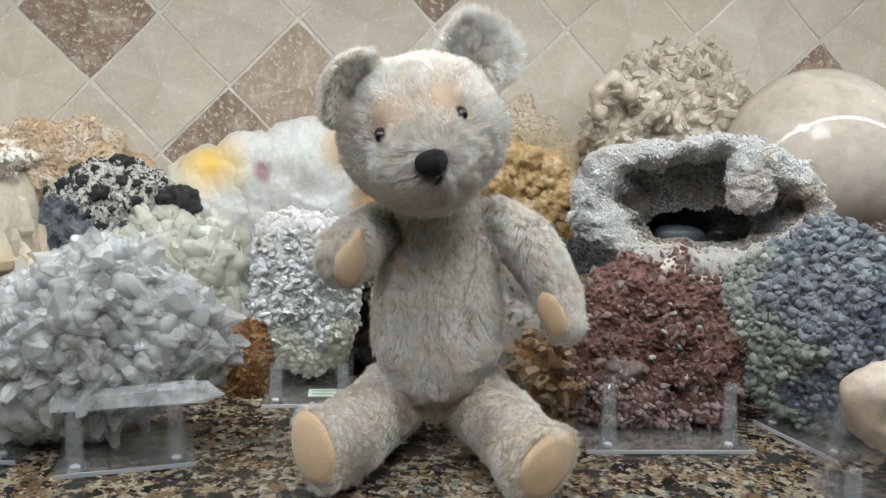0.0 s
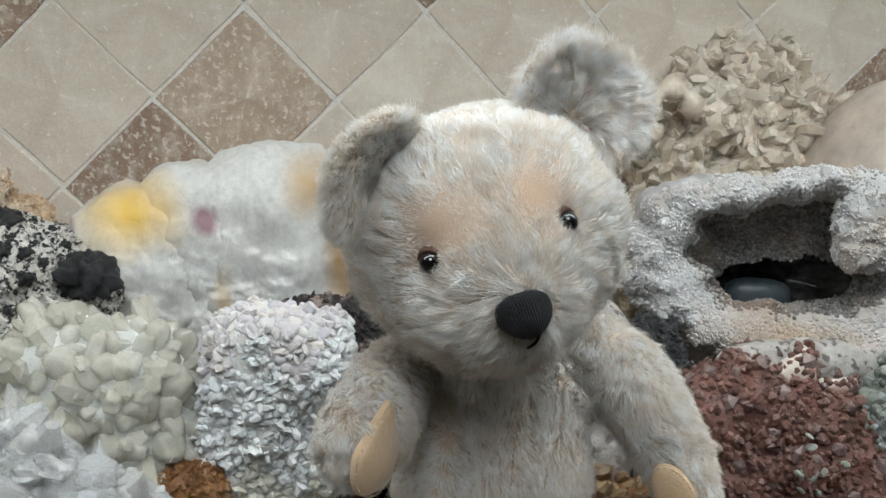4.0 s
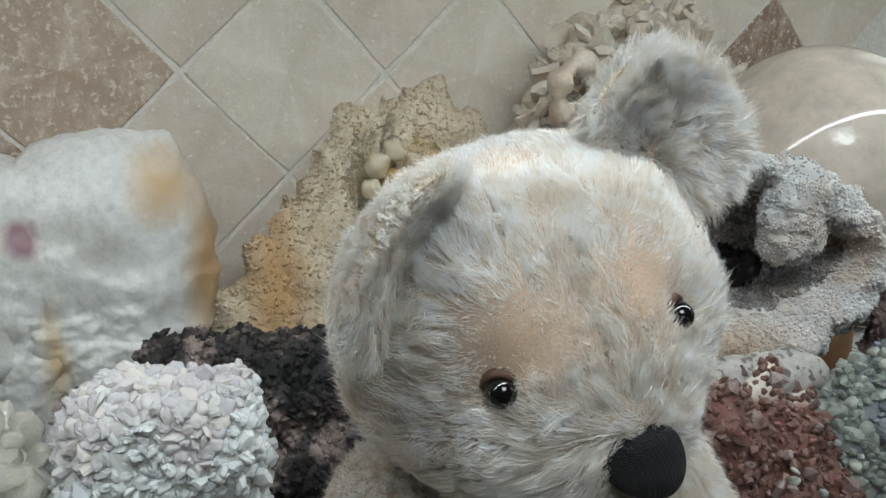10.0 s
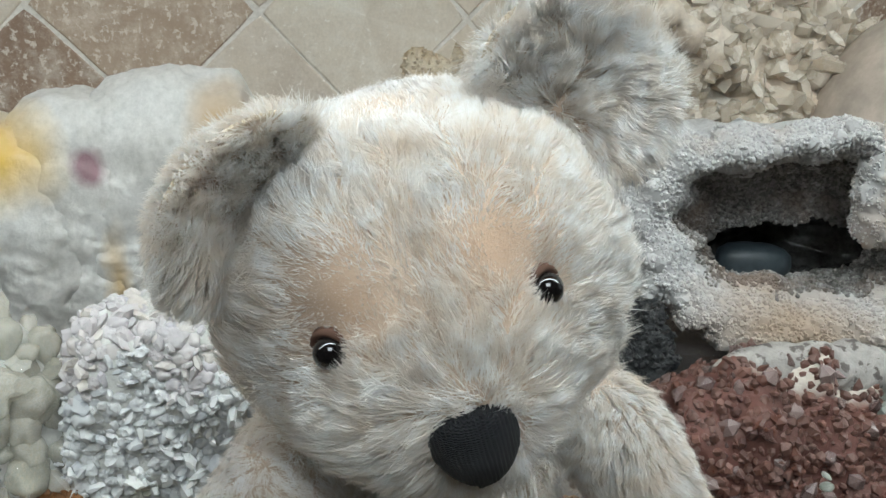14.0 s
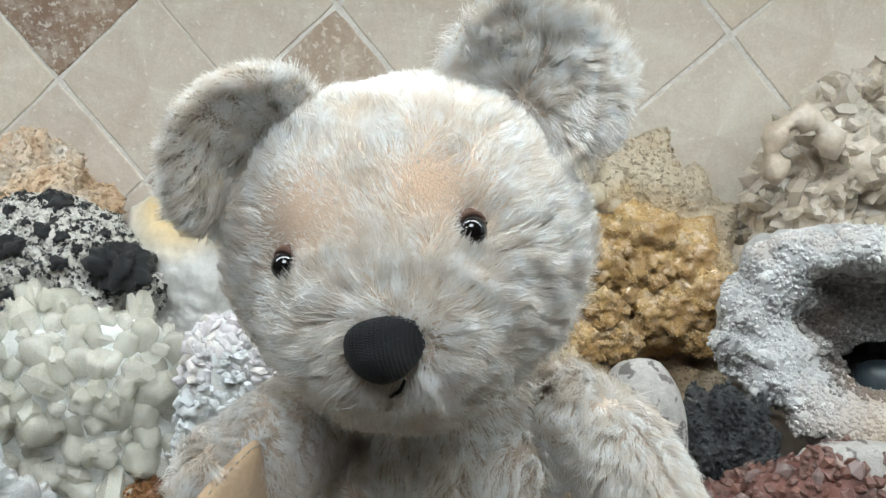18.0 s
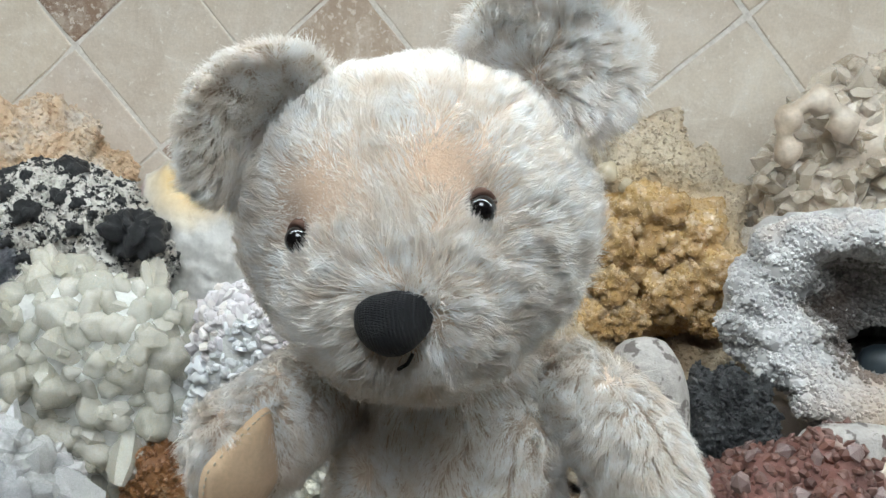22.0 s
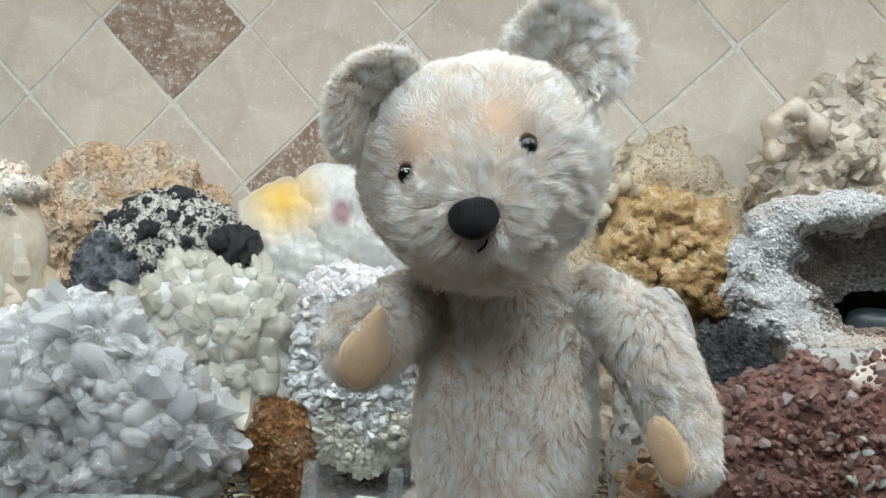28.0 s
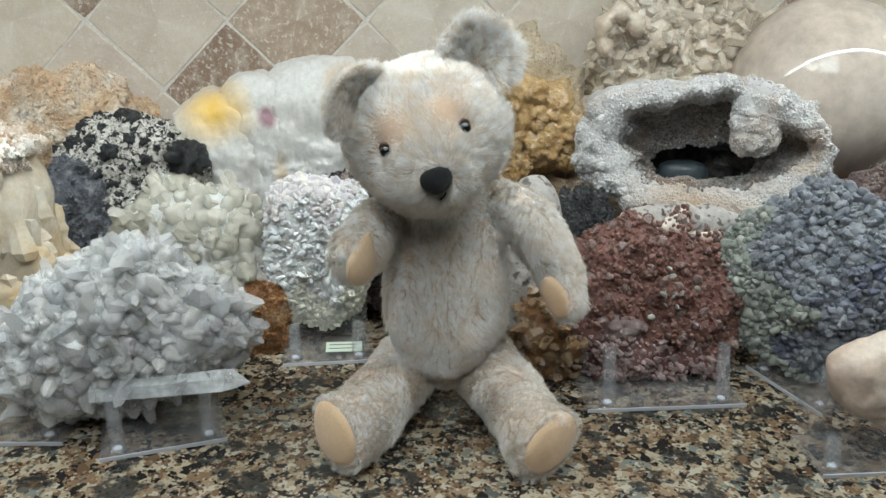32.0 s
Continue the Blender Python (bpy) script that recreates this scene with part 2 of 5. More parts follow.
def clear_material(name, tint, highlight_share=0.035):
    """Thin clear plastic: light passes straight through, gloss by Fresnel, white diffuse in place of highlights."""
    m, nt, b = nodes(name)
    clear, gloss = nt.nodes.new("ShaderNodeBsdfTransparent"), nt.nodes.new("ShaderNodeBsdfGlossy")
    clear.inputs[0].default_value = (*tint, 1)
    gloss.inputs["Roughness"].default_value = 0.08
    f, both = nt.nodes.new("ShaderNodeLayerWeight"), nt.nodes.new("ShaderNodeMixShader")
    f.inputs[0].default_value = 0.5
    nt.links.new(ramp(nt, f.outputs["Facing"], [(0.0, (0.05, 0.05, 0.05)), (0.55, (0.22, 0.22, 0.22)), (1.0, (0.9, 0.9, 0.9))]), both.inputs[0])
    nt.links.new(clear.outputs[0], both.inputs[1])
    nt.links.new(gloss.outputs[0], both.inputs[2])
    # an even share of white stands in for bright highlights on the plastic
    highlight, out = nt.nodes.new("ShaderNodeBsdfDiffuse"), nt.nodes.new("ShaderNodeMixShader")
    highlight.inputs[0].default_value = (0.85, 0.86, 0.90, 1)
    out.inputs[0].default_value = highlight_share
    nt.links.new(both.outputs[0], out.inputs[1])
    nt.links.new(highlight.outputs[0], out.inputs[2])
    nt.links.new(out.outputs[0], nt.nodes["Material Output"].inputs[0])
    return m


M_GRANITE = granite_material()
M_CREAM = travertine_material("cream_travertine", (0.56, 0.485, 0.40), (0.76, 0.695, 0.595), (0.78, 0.74, 0.67), 0.60)
M_TAN = travertine_material("tan_travertine", (0.38, 0.285, 0.215), (0.48, 0.385, 0.30), (0.68, 0.61, 0.53), 0.55)
M_BROWN = travertine_material("brown_travertine", (0.215, 0.14, 0.10), (0.34, 0.24, 0.175), (0.66, 0.59, 0.51), 0.545)
M_GROUT = stone_material("grout", [(0.3, (0.68, 0.63, 0.56)), (0.7, (0.78, 0.73, 0.66))], 30)
M_PAINT = stone_material("wall_paint", [(0.3, (0.12, 0.115, 0.105)), (0.7, (0.15, 0.142, 0.13))], 3, 0.8, 0.1)
M_WOOD = stone_material("cabinet_wood", [(0.3, (0.20, 0.10, 0.05)), (0.7, (0.30, 0.16, 0.08))], 6, 0.45, 0.2)
M_FUR = fur_material("mohair", (0.90, 0.89, 0.865), (1.0, 1.0, 1.0))
M_BACK = cloth_material("mohair_backing", (0.58, 0.445, 0.34), (0.70, 0.575, 0.46), 1500)
M_FELT = cloth_material("felt_pad", (0.66, 0.44, 0.26), (0.74, 0.53, 0.34))
M_THREAD = thread_material()
M_SEAM = nodes("seam_thread", 0.8, (0.56, 0.47, 0.35))[0]
M_EYE = nodes("black_glass", 0.04, (0.006, 0.005, 0.005), Coat_Weight=0.3, Coat_Roughness=0.02)[0]
M_EYERIM = nodes("brown_felt", 0.8, (0.09, 0.042, 0.026))[0]
M_ACRYLIC = clear_material("clear_acrylic", (0.97, 0.965, 0.97))
M_PEG = clear_material("clear_rod", (0.95, 0.96, 0.97), 0.09)
M_QUARTZ = crystal_material("clear_quartz", (0.72, 0.73, 0.77), (0.98, 0.95, 0.90), 0.04, 0.20, (0.88, 0.82, 0.84), "Object", 0.82, 0.5, 60, 0.08, 0.3)
M_LONG = crystal_material("long_quartz", (0.74, 0.76, 0.79), (0.86, 0.87, 0.88), 0.05, 0.25, None, "Object", 0.8, 0.4, 3, 0.0, 0.2)
M_QUARTZ2 = crystal_material("green_tinged_quartz", (0.62, 0.60, 0.50), (0.90, 0.85, 0.75), 0.05, 0.2, (0.82, 0.70, 0.54), "Object", 0.74, 0.45, 70, 0.08, 0.35)
M_SPIKY = crystal_material("milky_blade_crystal", (0.60, 0.62, 0.66), (0.80, 0.80, 0.78), 0.85, 0.0, None, "Object", 0.1, 0.3, 90, 0.1, 0.3)
M_SPIKYTOP = crystal_material("buff_lilac_crystal", (0.58, 0.55, 0.60), (0.80, 0.73, 0.66), 0.85, 0.0, None, "Object", 0.2, 0.3, 90, 0.1, 0.3)
M_SPIKYLOW = crystal_material("yellowish_crystal", (0.56, 0.55, 0.46), (0.78, 0.75, 0.64), 0.7, 0.0, None, "Object", 0.2, 0.3, 90, 0.1, 0.3)
M_REDMAUVE = crystal_material("mauve_quartz", (0.14, 0.075, 0.072), (0.34, 0.235, 0.22), 0.35, 0.1, None, "Object", 0.15, 0.2)
M_RED = crystal_material("red_quartz", (0.050, 0.017, 0.012), (0.21, 0.090, 0.062), 0.4, 0.05, (0.13, 0.048, 0.035), "Object", 0.0, 0.08)
M_REDPALE = crystal_material("pale_red_quartz", (0.12, 0.060, 0.052), (0.32, 0.22, 0.20), 0.2, 0.1, None, "Object", 0.2, 0.2)
M_AMBERC = crystal_material("amber_crystal", (0.14, 0.055, 0.016), (0.40, 0.24, 0.10), 0.12, 0.1, (0.52, 0.44, 0.33), "Object", 0.2, 0.2)
M_BLACKKNOB = stone_material("black_knob", [(0.3, (0.012, 0.013, 0.014)), (0.7, (0.05, 0.052, 0.055))], 90, 0.4, 1.0)
M_BLUEGREY = stone_material("blue_grey_basalt", [(0.3, (0.07, 0.075, 0.09)), (0.5, (0.17, 0.18, 0.21)), (0.68, (0.36, 0.36, 0.38))], 150, 0.6, 1.0)
M_BLUE = crystal_material("grape_chalcedony", (0.040, 0.050, 0.064), (0.20, 0.215, 0.245), 0.30, 0.03, (0.075, 0.082, 0.145), "Object", 0.0, 0.2)
M_BLUEPALE = crystal_material("pale_green_chalcedony", (0.14, 0.16, 0.138), (0.36, 0.37, 0.315), 0.32, 0.03, None, "Object", 0.0, 0.2)
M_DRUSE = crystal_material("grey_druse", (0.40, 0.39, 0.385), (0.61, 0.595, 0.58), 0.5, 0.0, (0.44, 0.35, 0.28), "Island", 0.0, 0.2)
# near-black druse: shade of the deep pocket put into the colour
M_SHADEDRUSE = crystal_material("shaded_pocket_druse", (0.020, 0.019, 0.018), (0.07, 0.065, 0.06), 0.12, 0.0, None, "Island", 0.0, 0.12)
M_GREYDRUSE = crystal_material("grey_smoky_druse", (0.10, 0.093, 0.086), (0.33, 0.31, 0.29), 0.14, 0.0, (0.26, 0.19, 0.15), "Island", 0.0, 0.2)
M_GOLD = crystal_material("golden_druse", (0.38, 0.22, 0.07), (0.74, 0.53, 0.26), 0.16, 0.05, (0.30, 0.16, 0.05), "Island", 0.0, 0.25, 120, 0.2)
M_QMATRIX = stone_material("quartz_matrix", [(0.3, (0.56, 0.56, 0.53)), (0.7, (0.78, 0.77, 0.73))], 30, 0.5)
M_REDMATRIX = stone_material("red_matrix", [(0.3, (0.09, 0.040, 0.032)), (0.55, (0.17, 0.07, 0.055)), (0.75, (0.26, 0.19, 0.16))], 25, 0.7)
M_BLUEMATRIX = stone_material("blue_matrix", [(0.3, (0.12, 0.13, 0.14)), (0.7, (0.24, 0.25, 0.26))], 25, 0.6)
M_HONEY = stone_material("honey_calcite", [(0.30, (0.56, 0.33, 0.14)), (0.44, (0.74, 0.56, 0.36)), (0.56, (0.84, 0.74, 0.58)), (0.70, (0.88, 0.83, 0.74))], 16, 0.2, 0.15, Transmission_Weight=0.15)
M_HONEYCRUST = stone_material("white_peach_crust", [(0.3, (0.60, 0.36, 0.22)), (0.45, (0.78, 0.62, 0.49)), (0.6, (0.88, 0.82, 0.75))], 34, 0.55, 0.8)
M_PEACH = stone_material("peach_stone", [(0.3, (0.52, 0.31, 0.16)), (0.5, (0.66, 0.49, 0.34)), (0.68, (0.76, 0.69, 0.61))], 26, 0.8, 0.9)
M_SPECKLE = stone_material("speckled_basalt", [(0.35, (0.62, 0.58, 0.52)), (0.65, (0.72, 0.69, 0.64))], 30, 0.7, 0.9, (0.028, 0.029, 0.03), 200, 0.52, (6, 0.7))
M_BASALT = stone_material("dark_basalt", [(0.3, (0.014, 0.015, 0.016)), (0.7, (0.06, 0.062, 0.064))], 50, 0.45, 0.9, (0.14, 0.135, 0.13), 90, 0.64)
M_BLACKPINK = stone_material("black_stone_with_pink", [(0.44, (0.010, 0.009, 0.009)), (0.54, (0.05, 0.04, 0.038)), (0.60, (0.28, 0.21, 0.19)), (0.72, (0.46, 0.38, 0.35))], 30, 0.6, 0.8)
M_WHITEQ = stone_material("white_quartz", [(0.3, (0.64, 0.61, 0.56)), (0.7, (0.86, 0.84, 0.81))], 22, 0.42, 0.4, Transmission_Weight=0.1)
M_LIMO = stone_material("limonite_crust", [(0.3, (0.50, 0.38, 0.23)), (0.52, (0.68, 0.57, 0.43)), (0.72, (0.46, 0.30, 0.14))], 30, 0.5, 1.0)
M_TANCAL = stone_material("tan_calcite", [(0.3, (0.46, 0.36, 0.26)), (0.5, (0.58, 0.48, 0.38)), (0.75, (0.68, 0.61, 0.52))], 26, 0.35, 0.4)
M_RIND = stone_material("geode_rind", [(0.3, (0.52, 0.51, 0.50)), (0.7, (0.74, 0.73, 0.72))], 30, 0.7, 0.9)
M_AMBER = stone_material("amber_stone", [(0.3, (0.14, 0.055, 0.018)), (0.55, (0.28, 0.13, 0.045)), (0.7, (0.50, 0.40, 0.27))], 40, 0.35, 0.7)
M_MAUVE = stone_material("mauve_stone", [(0.3, (0.09, 0.062, 0.058)), (0.55, (0.18, 0.125, 0.115)), (0.75, (0.32, 0.27, 0.24))], 40, 0.6, 0.8)
M_GREY = stone_material("grey_stone", [(0.3, (0.17, 0.17, 0.18)), (0.55, (0.32, 0.30, 0.30)), (0.75, (0.44, 0.40, 0.36))], 26, 0.7, 0.9)
M_DOTTED = stone_material("dotted_lump", [(0.3, (0.38, 0.35, 0.32)), (0.7, (0.50, 0.47, 0.44))], 24, 0.7, 0.7, (0.14, 0.12, 0.11), 150, 0.57)
M_PINK = stone_material("pink_selenite", [(0.3, (0.58, 0.42, 0.32)), (0.55, (0.68, 0.56, 0.47)), (0.8, (0.74, 0.67, 0.60))], 22, 0.35, 0.3, Transmission_Weight=0.12)
M_TANC = crystal_material("tan_calcite_crystal", (0.60, 0.50, 0.38), (0.80, 0.71, 0.59), 0.2, 0.1, None, "Object", 0.5, 0.3, 70, 0.2, 0.4)
M_BALL = stone_material("cream_quartz_ball", [(0.3, (0.50, 0.42, 0.355)), (0.6, (0.57, 0.49, 0.42)), (0.8, (0.61, 0.55, 0.48))], 5, 0.06, 0.0, (0.75, 0.69, 0.61), 22, 0.66, Specular_IOR_Level=0.35)
M_GREEN = stone_material("green_jasper_ball", [(0.35, (0.018, 0.030, 0.020)), (0.55, (0.045, 0.065, 0.045)), (0.75, (0.10, 0.12, 0.09))], 14, 0.08, 0.0)
M_PEBBLE = stone_material("slate_blue_pebble", [(0.3, (0.03, 0.042, 0.05)), (0.7, (0.06, 0.075, 0.085))], 20, 0.45, 0.1)
M_AMBERPALE = crystal_material("pale_honey_knob", (0.56, 0.43, 0.26), (0.74, 0.64, 0.46), 0.15, 0.15, None, "Object", 0.25, 0.3, 60, 0.1, 0.3)
M_LED = nodes("led_chip", 0.4, (1, 1, 1), Emission_Color=(1.0, 0.93, 0.83, 1), Emission_Strength=45.0)[0]
M_DAY = nodes("daylit_distance", 0.9, (0.8, 0.8, 0.8), Emission_Color=(0.93, 0.98, 0.95, 1), Emission_Strength=1.6)[0]
# pale colour standing in for glints on acrylic edges and peg feet
M_GLINT = nodes("acrylic_glint", 0.08, (0.50, 0.51, 0.55), Specular_IOR_Level=0.8)[0]
M_CARD = nodes("paper_label", 0.7, (0.55, 0.62, 0.52))[0]
M_INK = nodes("ink", 0.8, (0.12, 0.14, 0.12))[0]
for dull, gloss in ((M_SPIKY, 0.12), (M_SPIKYTOP, 0.12), (M_SPIKYLOW, 0.12), (M_DRUSE, 0.25)):
    dull.node_tree.nodes["Principled BSDF"].inputs["Specular IOR Level"].default_value = gloss


# ---- builders ----
def mesh_of(bm, material, smooth=True, name="mesh"):
    me = bpy.data.meshes.new(name)
    bm.to_mesh(me)
    bm.free()
    for m in material if isinstance(material, (list, tuple)) else (material,):
        me.materials.append(m)
    if smooth:
        me.polygons.foreach_set("use_smooth", [True] * len(me.polygons))
    return me


def part(name, bm, material, parent, label="", smooth=True):
    """Links a bmesh, or a finished mesh, as one object under a thing or a part."""
    me = bm if isinstance(bm, bpy.types.Mesh) else mesh_of(bm, material, smooth, name)
    ob = new(name, me)
    ob.parent = parent
    return tagged(ob, label) if label else ob


def thing(name, place, label, category, group="", kind=""):
    ob = new(name)
    ob.location = place
    return tagged(ob, label, category, group, kind)


def box(bm, x0, x1, y0, y1, z0, z1, bevel=0.0):
    r = bmesh.ops.create_cube(bm, size=1, matrix=Matrix.Translation(((x0 + x1) / 2, (y0 + y1) / 2, (z0 + z1) / 2)) @ Matrix.Diagonal((x1 - x0, y1 - y0, z1 - z0, 1)))
    if bevel:
        edges = list({e for v in r["verts"] for e in v.link_edges})
        bmesh.ops.bevel(bm, geom=edges, offset=bevel, segments=2, affect="EDGES", profile=0.5)
    return bm


def slab(name, x0, x1, y0, y1, z0, z1, material, label, category, bevel=0.0):
    me = mesh_of(box(bmesh.new(), x0, x1, y0, y1, z0, z1, bevel), material, False, name)
    return tagged(new(name, me), label, category, kind="structure")


def rough_noise(p, size, octaves, seed):
    off = Vector((seed * 7.31, seed * 3.17, seed * 5.73))
    v, a = 0.0, 1.0
    q = p / size + off
    for _ in range(octaves):
        v += a * noise.noise(q)
        q, a = q * 2.03, a * 0.52
    return v


def stone_bm(half, seed, amount=0.12, size=0.05, lobes=(), power=2.6, detail=5, facets=0.0, octaves=4):
    """An uneven stone about the origin: a rounded block with lobes (direction, height, sharpness), noise and broken facets."""
    bm = bmesh.new()
    bmesh.ops.create_icosphere(bm, subdivisions=detail, radius=1)
    hx, hy, hz = half
    mean = (hx + hy + hz) / 3
    lobes = [(Vector(d).normalized(), a, k) for d, a, k in lobes]
    for v in bm.verts:
        d = v.co.normalized()
        r = 1 / ((abs(d.x) / hx) ** power + (abs(d.y) / hy) ** power + (abs(d.z) / hz) ** power) ** (1 / power)
        for axis, a, k in lobes:
            r *= 1 + a * math.exp(k * (d.dot(axis) - 1))
        p = d * r
        n = rough_noise(p, size, octaves, seed)
        if facets:
            c = noise.cell_vector((p / size * 0.8) + Vector((seed, seed * 2, 0)))
            n += facets * (c.dot(d))
        v.co = p + d * n * amount * mean
    return bm


def cut_base(bm, z):
    """Flattens all below z, so that the thing stands on it."""
    for v in bm.verts:
        if v.co.z < z:
            v.co.z = z
    return bm


def crystal_mesh(name, material, sides=6, length=1.0, width=0.3, tip=0.35, seed=0, flat=1.0, blunt=0.0, slant=0.0, soft=False):
    """A pointed prism along z, of unit length."""
    rng = random.Random(seed)
    bm = bmesh.new()
    ring = []
    radii = [width / 2 * rng.uniform(0.8, 1.15) for _ in range(sides)]
    levels = [(-0.25, 0.8), (length * (1 - tip) + rng.uniform(-0.05, 0.05), 0.95)]
    for z, s in levels:
        ring.append([bm.verts.new((radii[i] * s * math.cos(2 * math.pi * i / sides), flat * radii[i] * s * math.sin(2 * math.pi * i / sides), z + rng.uniform(-0.05, 0.05) * (z > 0))) for i in range(sides)])
    ox, oy = rng.uniform(-0.2, 0.2) * width, flat * rng.uniform(-0.2, 0.2) * width
    for i in range(sides):
        j = (i + 1) % sides
        bm.faces.new((ring[0][i], ring[0][j], ring[1][j], ring[1][i]))
    if blunt:
        ring.append([bm.verts.new((ox + v.co.x * blunt, oy + v.co.y * blunt, length + v.co.x / width * slant)) for v in ring[1]])
        for i in range(sides):
            j = (i + 1) % sides
            bm.faces.new((ring[1][i], ring[1][j], ring[2][j], ring[2][i]))
        bm.faces.new(ring[2])
    else:
        top = bm.verts.new((ox, oy, length))
        for i in range(sides):
            bm.faces.new((ring[1][i], ring[1][(i + 1) % sides], top))
    bm.faces.new(ring[0][::-1])
    return mesh_of(bm, material, soft, name)


def blob_mesh(name, material, seed, squash=0.8, detail=2, amount=0.2):
    bm = bmesh.new()
    bmesh.ops.create_icosphere(bm, subdivisions=detail, radius=1)
    for v in bm.verts:
        v.co *= 1 + amount * noise.noise(v.co * 1.4 + Vector((seed * 3.1, 0, seed)))
        v.co.z *= squash
    return mesh_of(bm, material, True, name)


def druzy_mesh(name, material, seed):
    """A rounded, etched crystal end along z, of unit length."""
    bm = bmesh.new()
    bmesh.ops.create_icosphere(bm, subdivisions=3, radius=0.5)
    for v in bm.verts:
        d = v.co.normalized()
        k = 1 / (abs(d.x) ** 3 + abs(d.y) ** 3 + abs(d.z) ** 3) ** (1 / 3)
        v.co = Vector((d.x, d.y * 0.85, d.z * 1.15 + 0.35)) * 0.5 * k
        v.co *= 1 + 0.22 * noise.noise(d * 1.8 + Vector((seed * 3.7, 0, seed)))
    return mesh_of(bm, material, True, name)


def surface_points(me, count, seed, keep=lambda p, n: True):
    """Points spread over a mesh by area, with normals."""
    rng = random.Random(seed)
    me.calc_loop_triangles()
    tris = [(t, t.area) for t in me.loop_triangles if keep(Vector(t.normal) * 0 + sum((me.vertices[i].co for i in t.vertices), Vector()) / 3, t.normal)]
    total, acc, out = sum(a for _, a in tris), 0.0, []
    cum = []
    for t, a in tris:
        acc += a
        cum.append(acc)
    import_at = np.searchsorted(cum, [rng.random() * total for _ in range(count)])
    for i in import_at:
        t = tris[min(int(i), len(tris) - 1)][0]
        a, b = rng.random(), rng.random()
        if a + b > 1:
            a, b = 1 - a, 1 - b
        p0, p1, p2 = (me.vertices[k].co for k in t.vertices)
        out.append((p0 + (p1 - p0) * a + (p2 - p0) * b, Vector(t.normal)))
    return out


def spaced(points, gap):
    """Of the points, those that keep their distance (gap may differ along the list)."""
    grid, out = {}, []
    for p, n in points:
        key = tuple(int(math.floor(c / gap)) for c in p)
        near = (q for dx in (-1, 0, 1) for dy in (-1, 0, 1) for dz in (-1, 0, 1) for q in grid.get((key[0] + dx, key[1] + dy, key[2] + dz), ()))
        if all((p - q).length > gap for q in near):
            grid.setdefault(key, []).append(p)
            out.append((p, n))
    return out


def upright(p, axis, spin, scale):
    q = axis.to_track_quat("Z", "Y").to_matrix().to_4x4()
    return Matrix.Translation(p) @ q @ Matrix.Rotation(spin, 4, "Z") @ Matrix.Diagonal((*scale, 1))


def grow(parent, name, meshes, points, seed, length, width, lean=0.5, sink=0.0, bias=Vector((0, -0.2, 0.25)), parts=300):
    """Crystals on a matrix: each one an object of its own, sharing a few meshes; those past the limit join into one."""
    rng = random.Random(seed)
    rest = []
    for i, (p, n) in enumerate(points):
        axis = (n + bias + Vector((rng.gauss(0, lean), rng.gauss(0, lean), rng.gauss(0, lean)))).normalized()
        if axis.dot(n) < 0.1:
            axis = (axis + n).normalized()
        l, w = rng.uniform(*length), rng.uniform(*width)
        if rng.random() < 0.12:
            l, w = l * 1.45, w * 1.2
        m = upright(p - n * sink, axis, rng.random() * 6.3, (w, w * rng.uniform(0.7, 1.1), l))
        if i < parts:
            ob = new(name, meshes[i % len(meshes)])
            ob.parent = parent
            ob.matrix_local = m
        else:
            rest.append((meshes[i % len(meshes)], m))
    if rest:
        joined(name + "_crust", rest, parent)


def joined(name, pieces, parent, material=None):
    """Many small pieces in one mesh, kind stuff."""
    verts, faces, base = [], [], 0
    for me, m in pieces:
        co = np.empty(len(me.vertices) * 3, np.float32)
        me.vertices.foreach_get("co", co)
        a = np.array(m)
        verts.append(co.reshape(-1, 3) @ a[:3, :3].T + a[:3, 3])
        faces += [tuple(base + k for k in f.vertices) for f in me.polygons]
        base += len(me.vertices)
    out = bpy.data.meshes.new(name)
    out.from_pydata(np.concatenate(verts).tolist(), [], faces)
    out.materials.append(material or pieces[0][0].materials[0])
    ob = new(name, out)
    ob.parent = parent
    return tagged(ob, kind="stuff")


def sugar(parent, ob, material, count, size, seed, keep=lambda p, n: n.y < 0.4, name="grain_coat"):
    """Crystal grains all over a rough stone."""
    rng = random.Random(seed)
    grain = [crystal_mesh("grain", material, 4, 1, 1.1, 0.55, s, 0.8) for s in range(5)]
    at = Matrix.Translation(ob.location) if ob.parent == parent else Matrix()
    pieces = []
    for p, n in surface_points(ob.data, int(count * 0.7), seed, keep):
        axis = (n + Vector((rng.gauss(0, 0.6), rng.gauss(0, 0.6), rng.gauss(0, 0.6)))).normalized()
        w = size * rng.uniform(0.5, 1.4)
        pieces.append((grain[rng.randrange(5)], at @ upright(p, axis, rng.random() * 6, (w, w, w * rng.uniform(0.5, 1.1)))))
    return joined(name, pieces, parent, material)


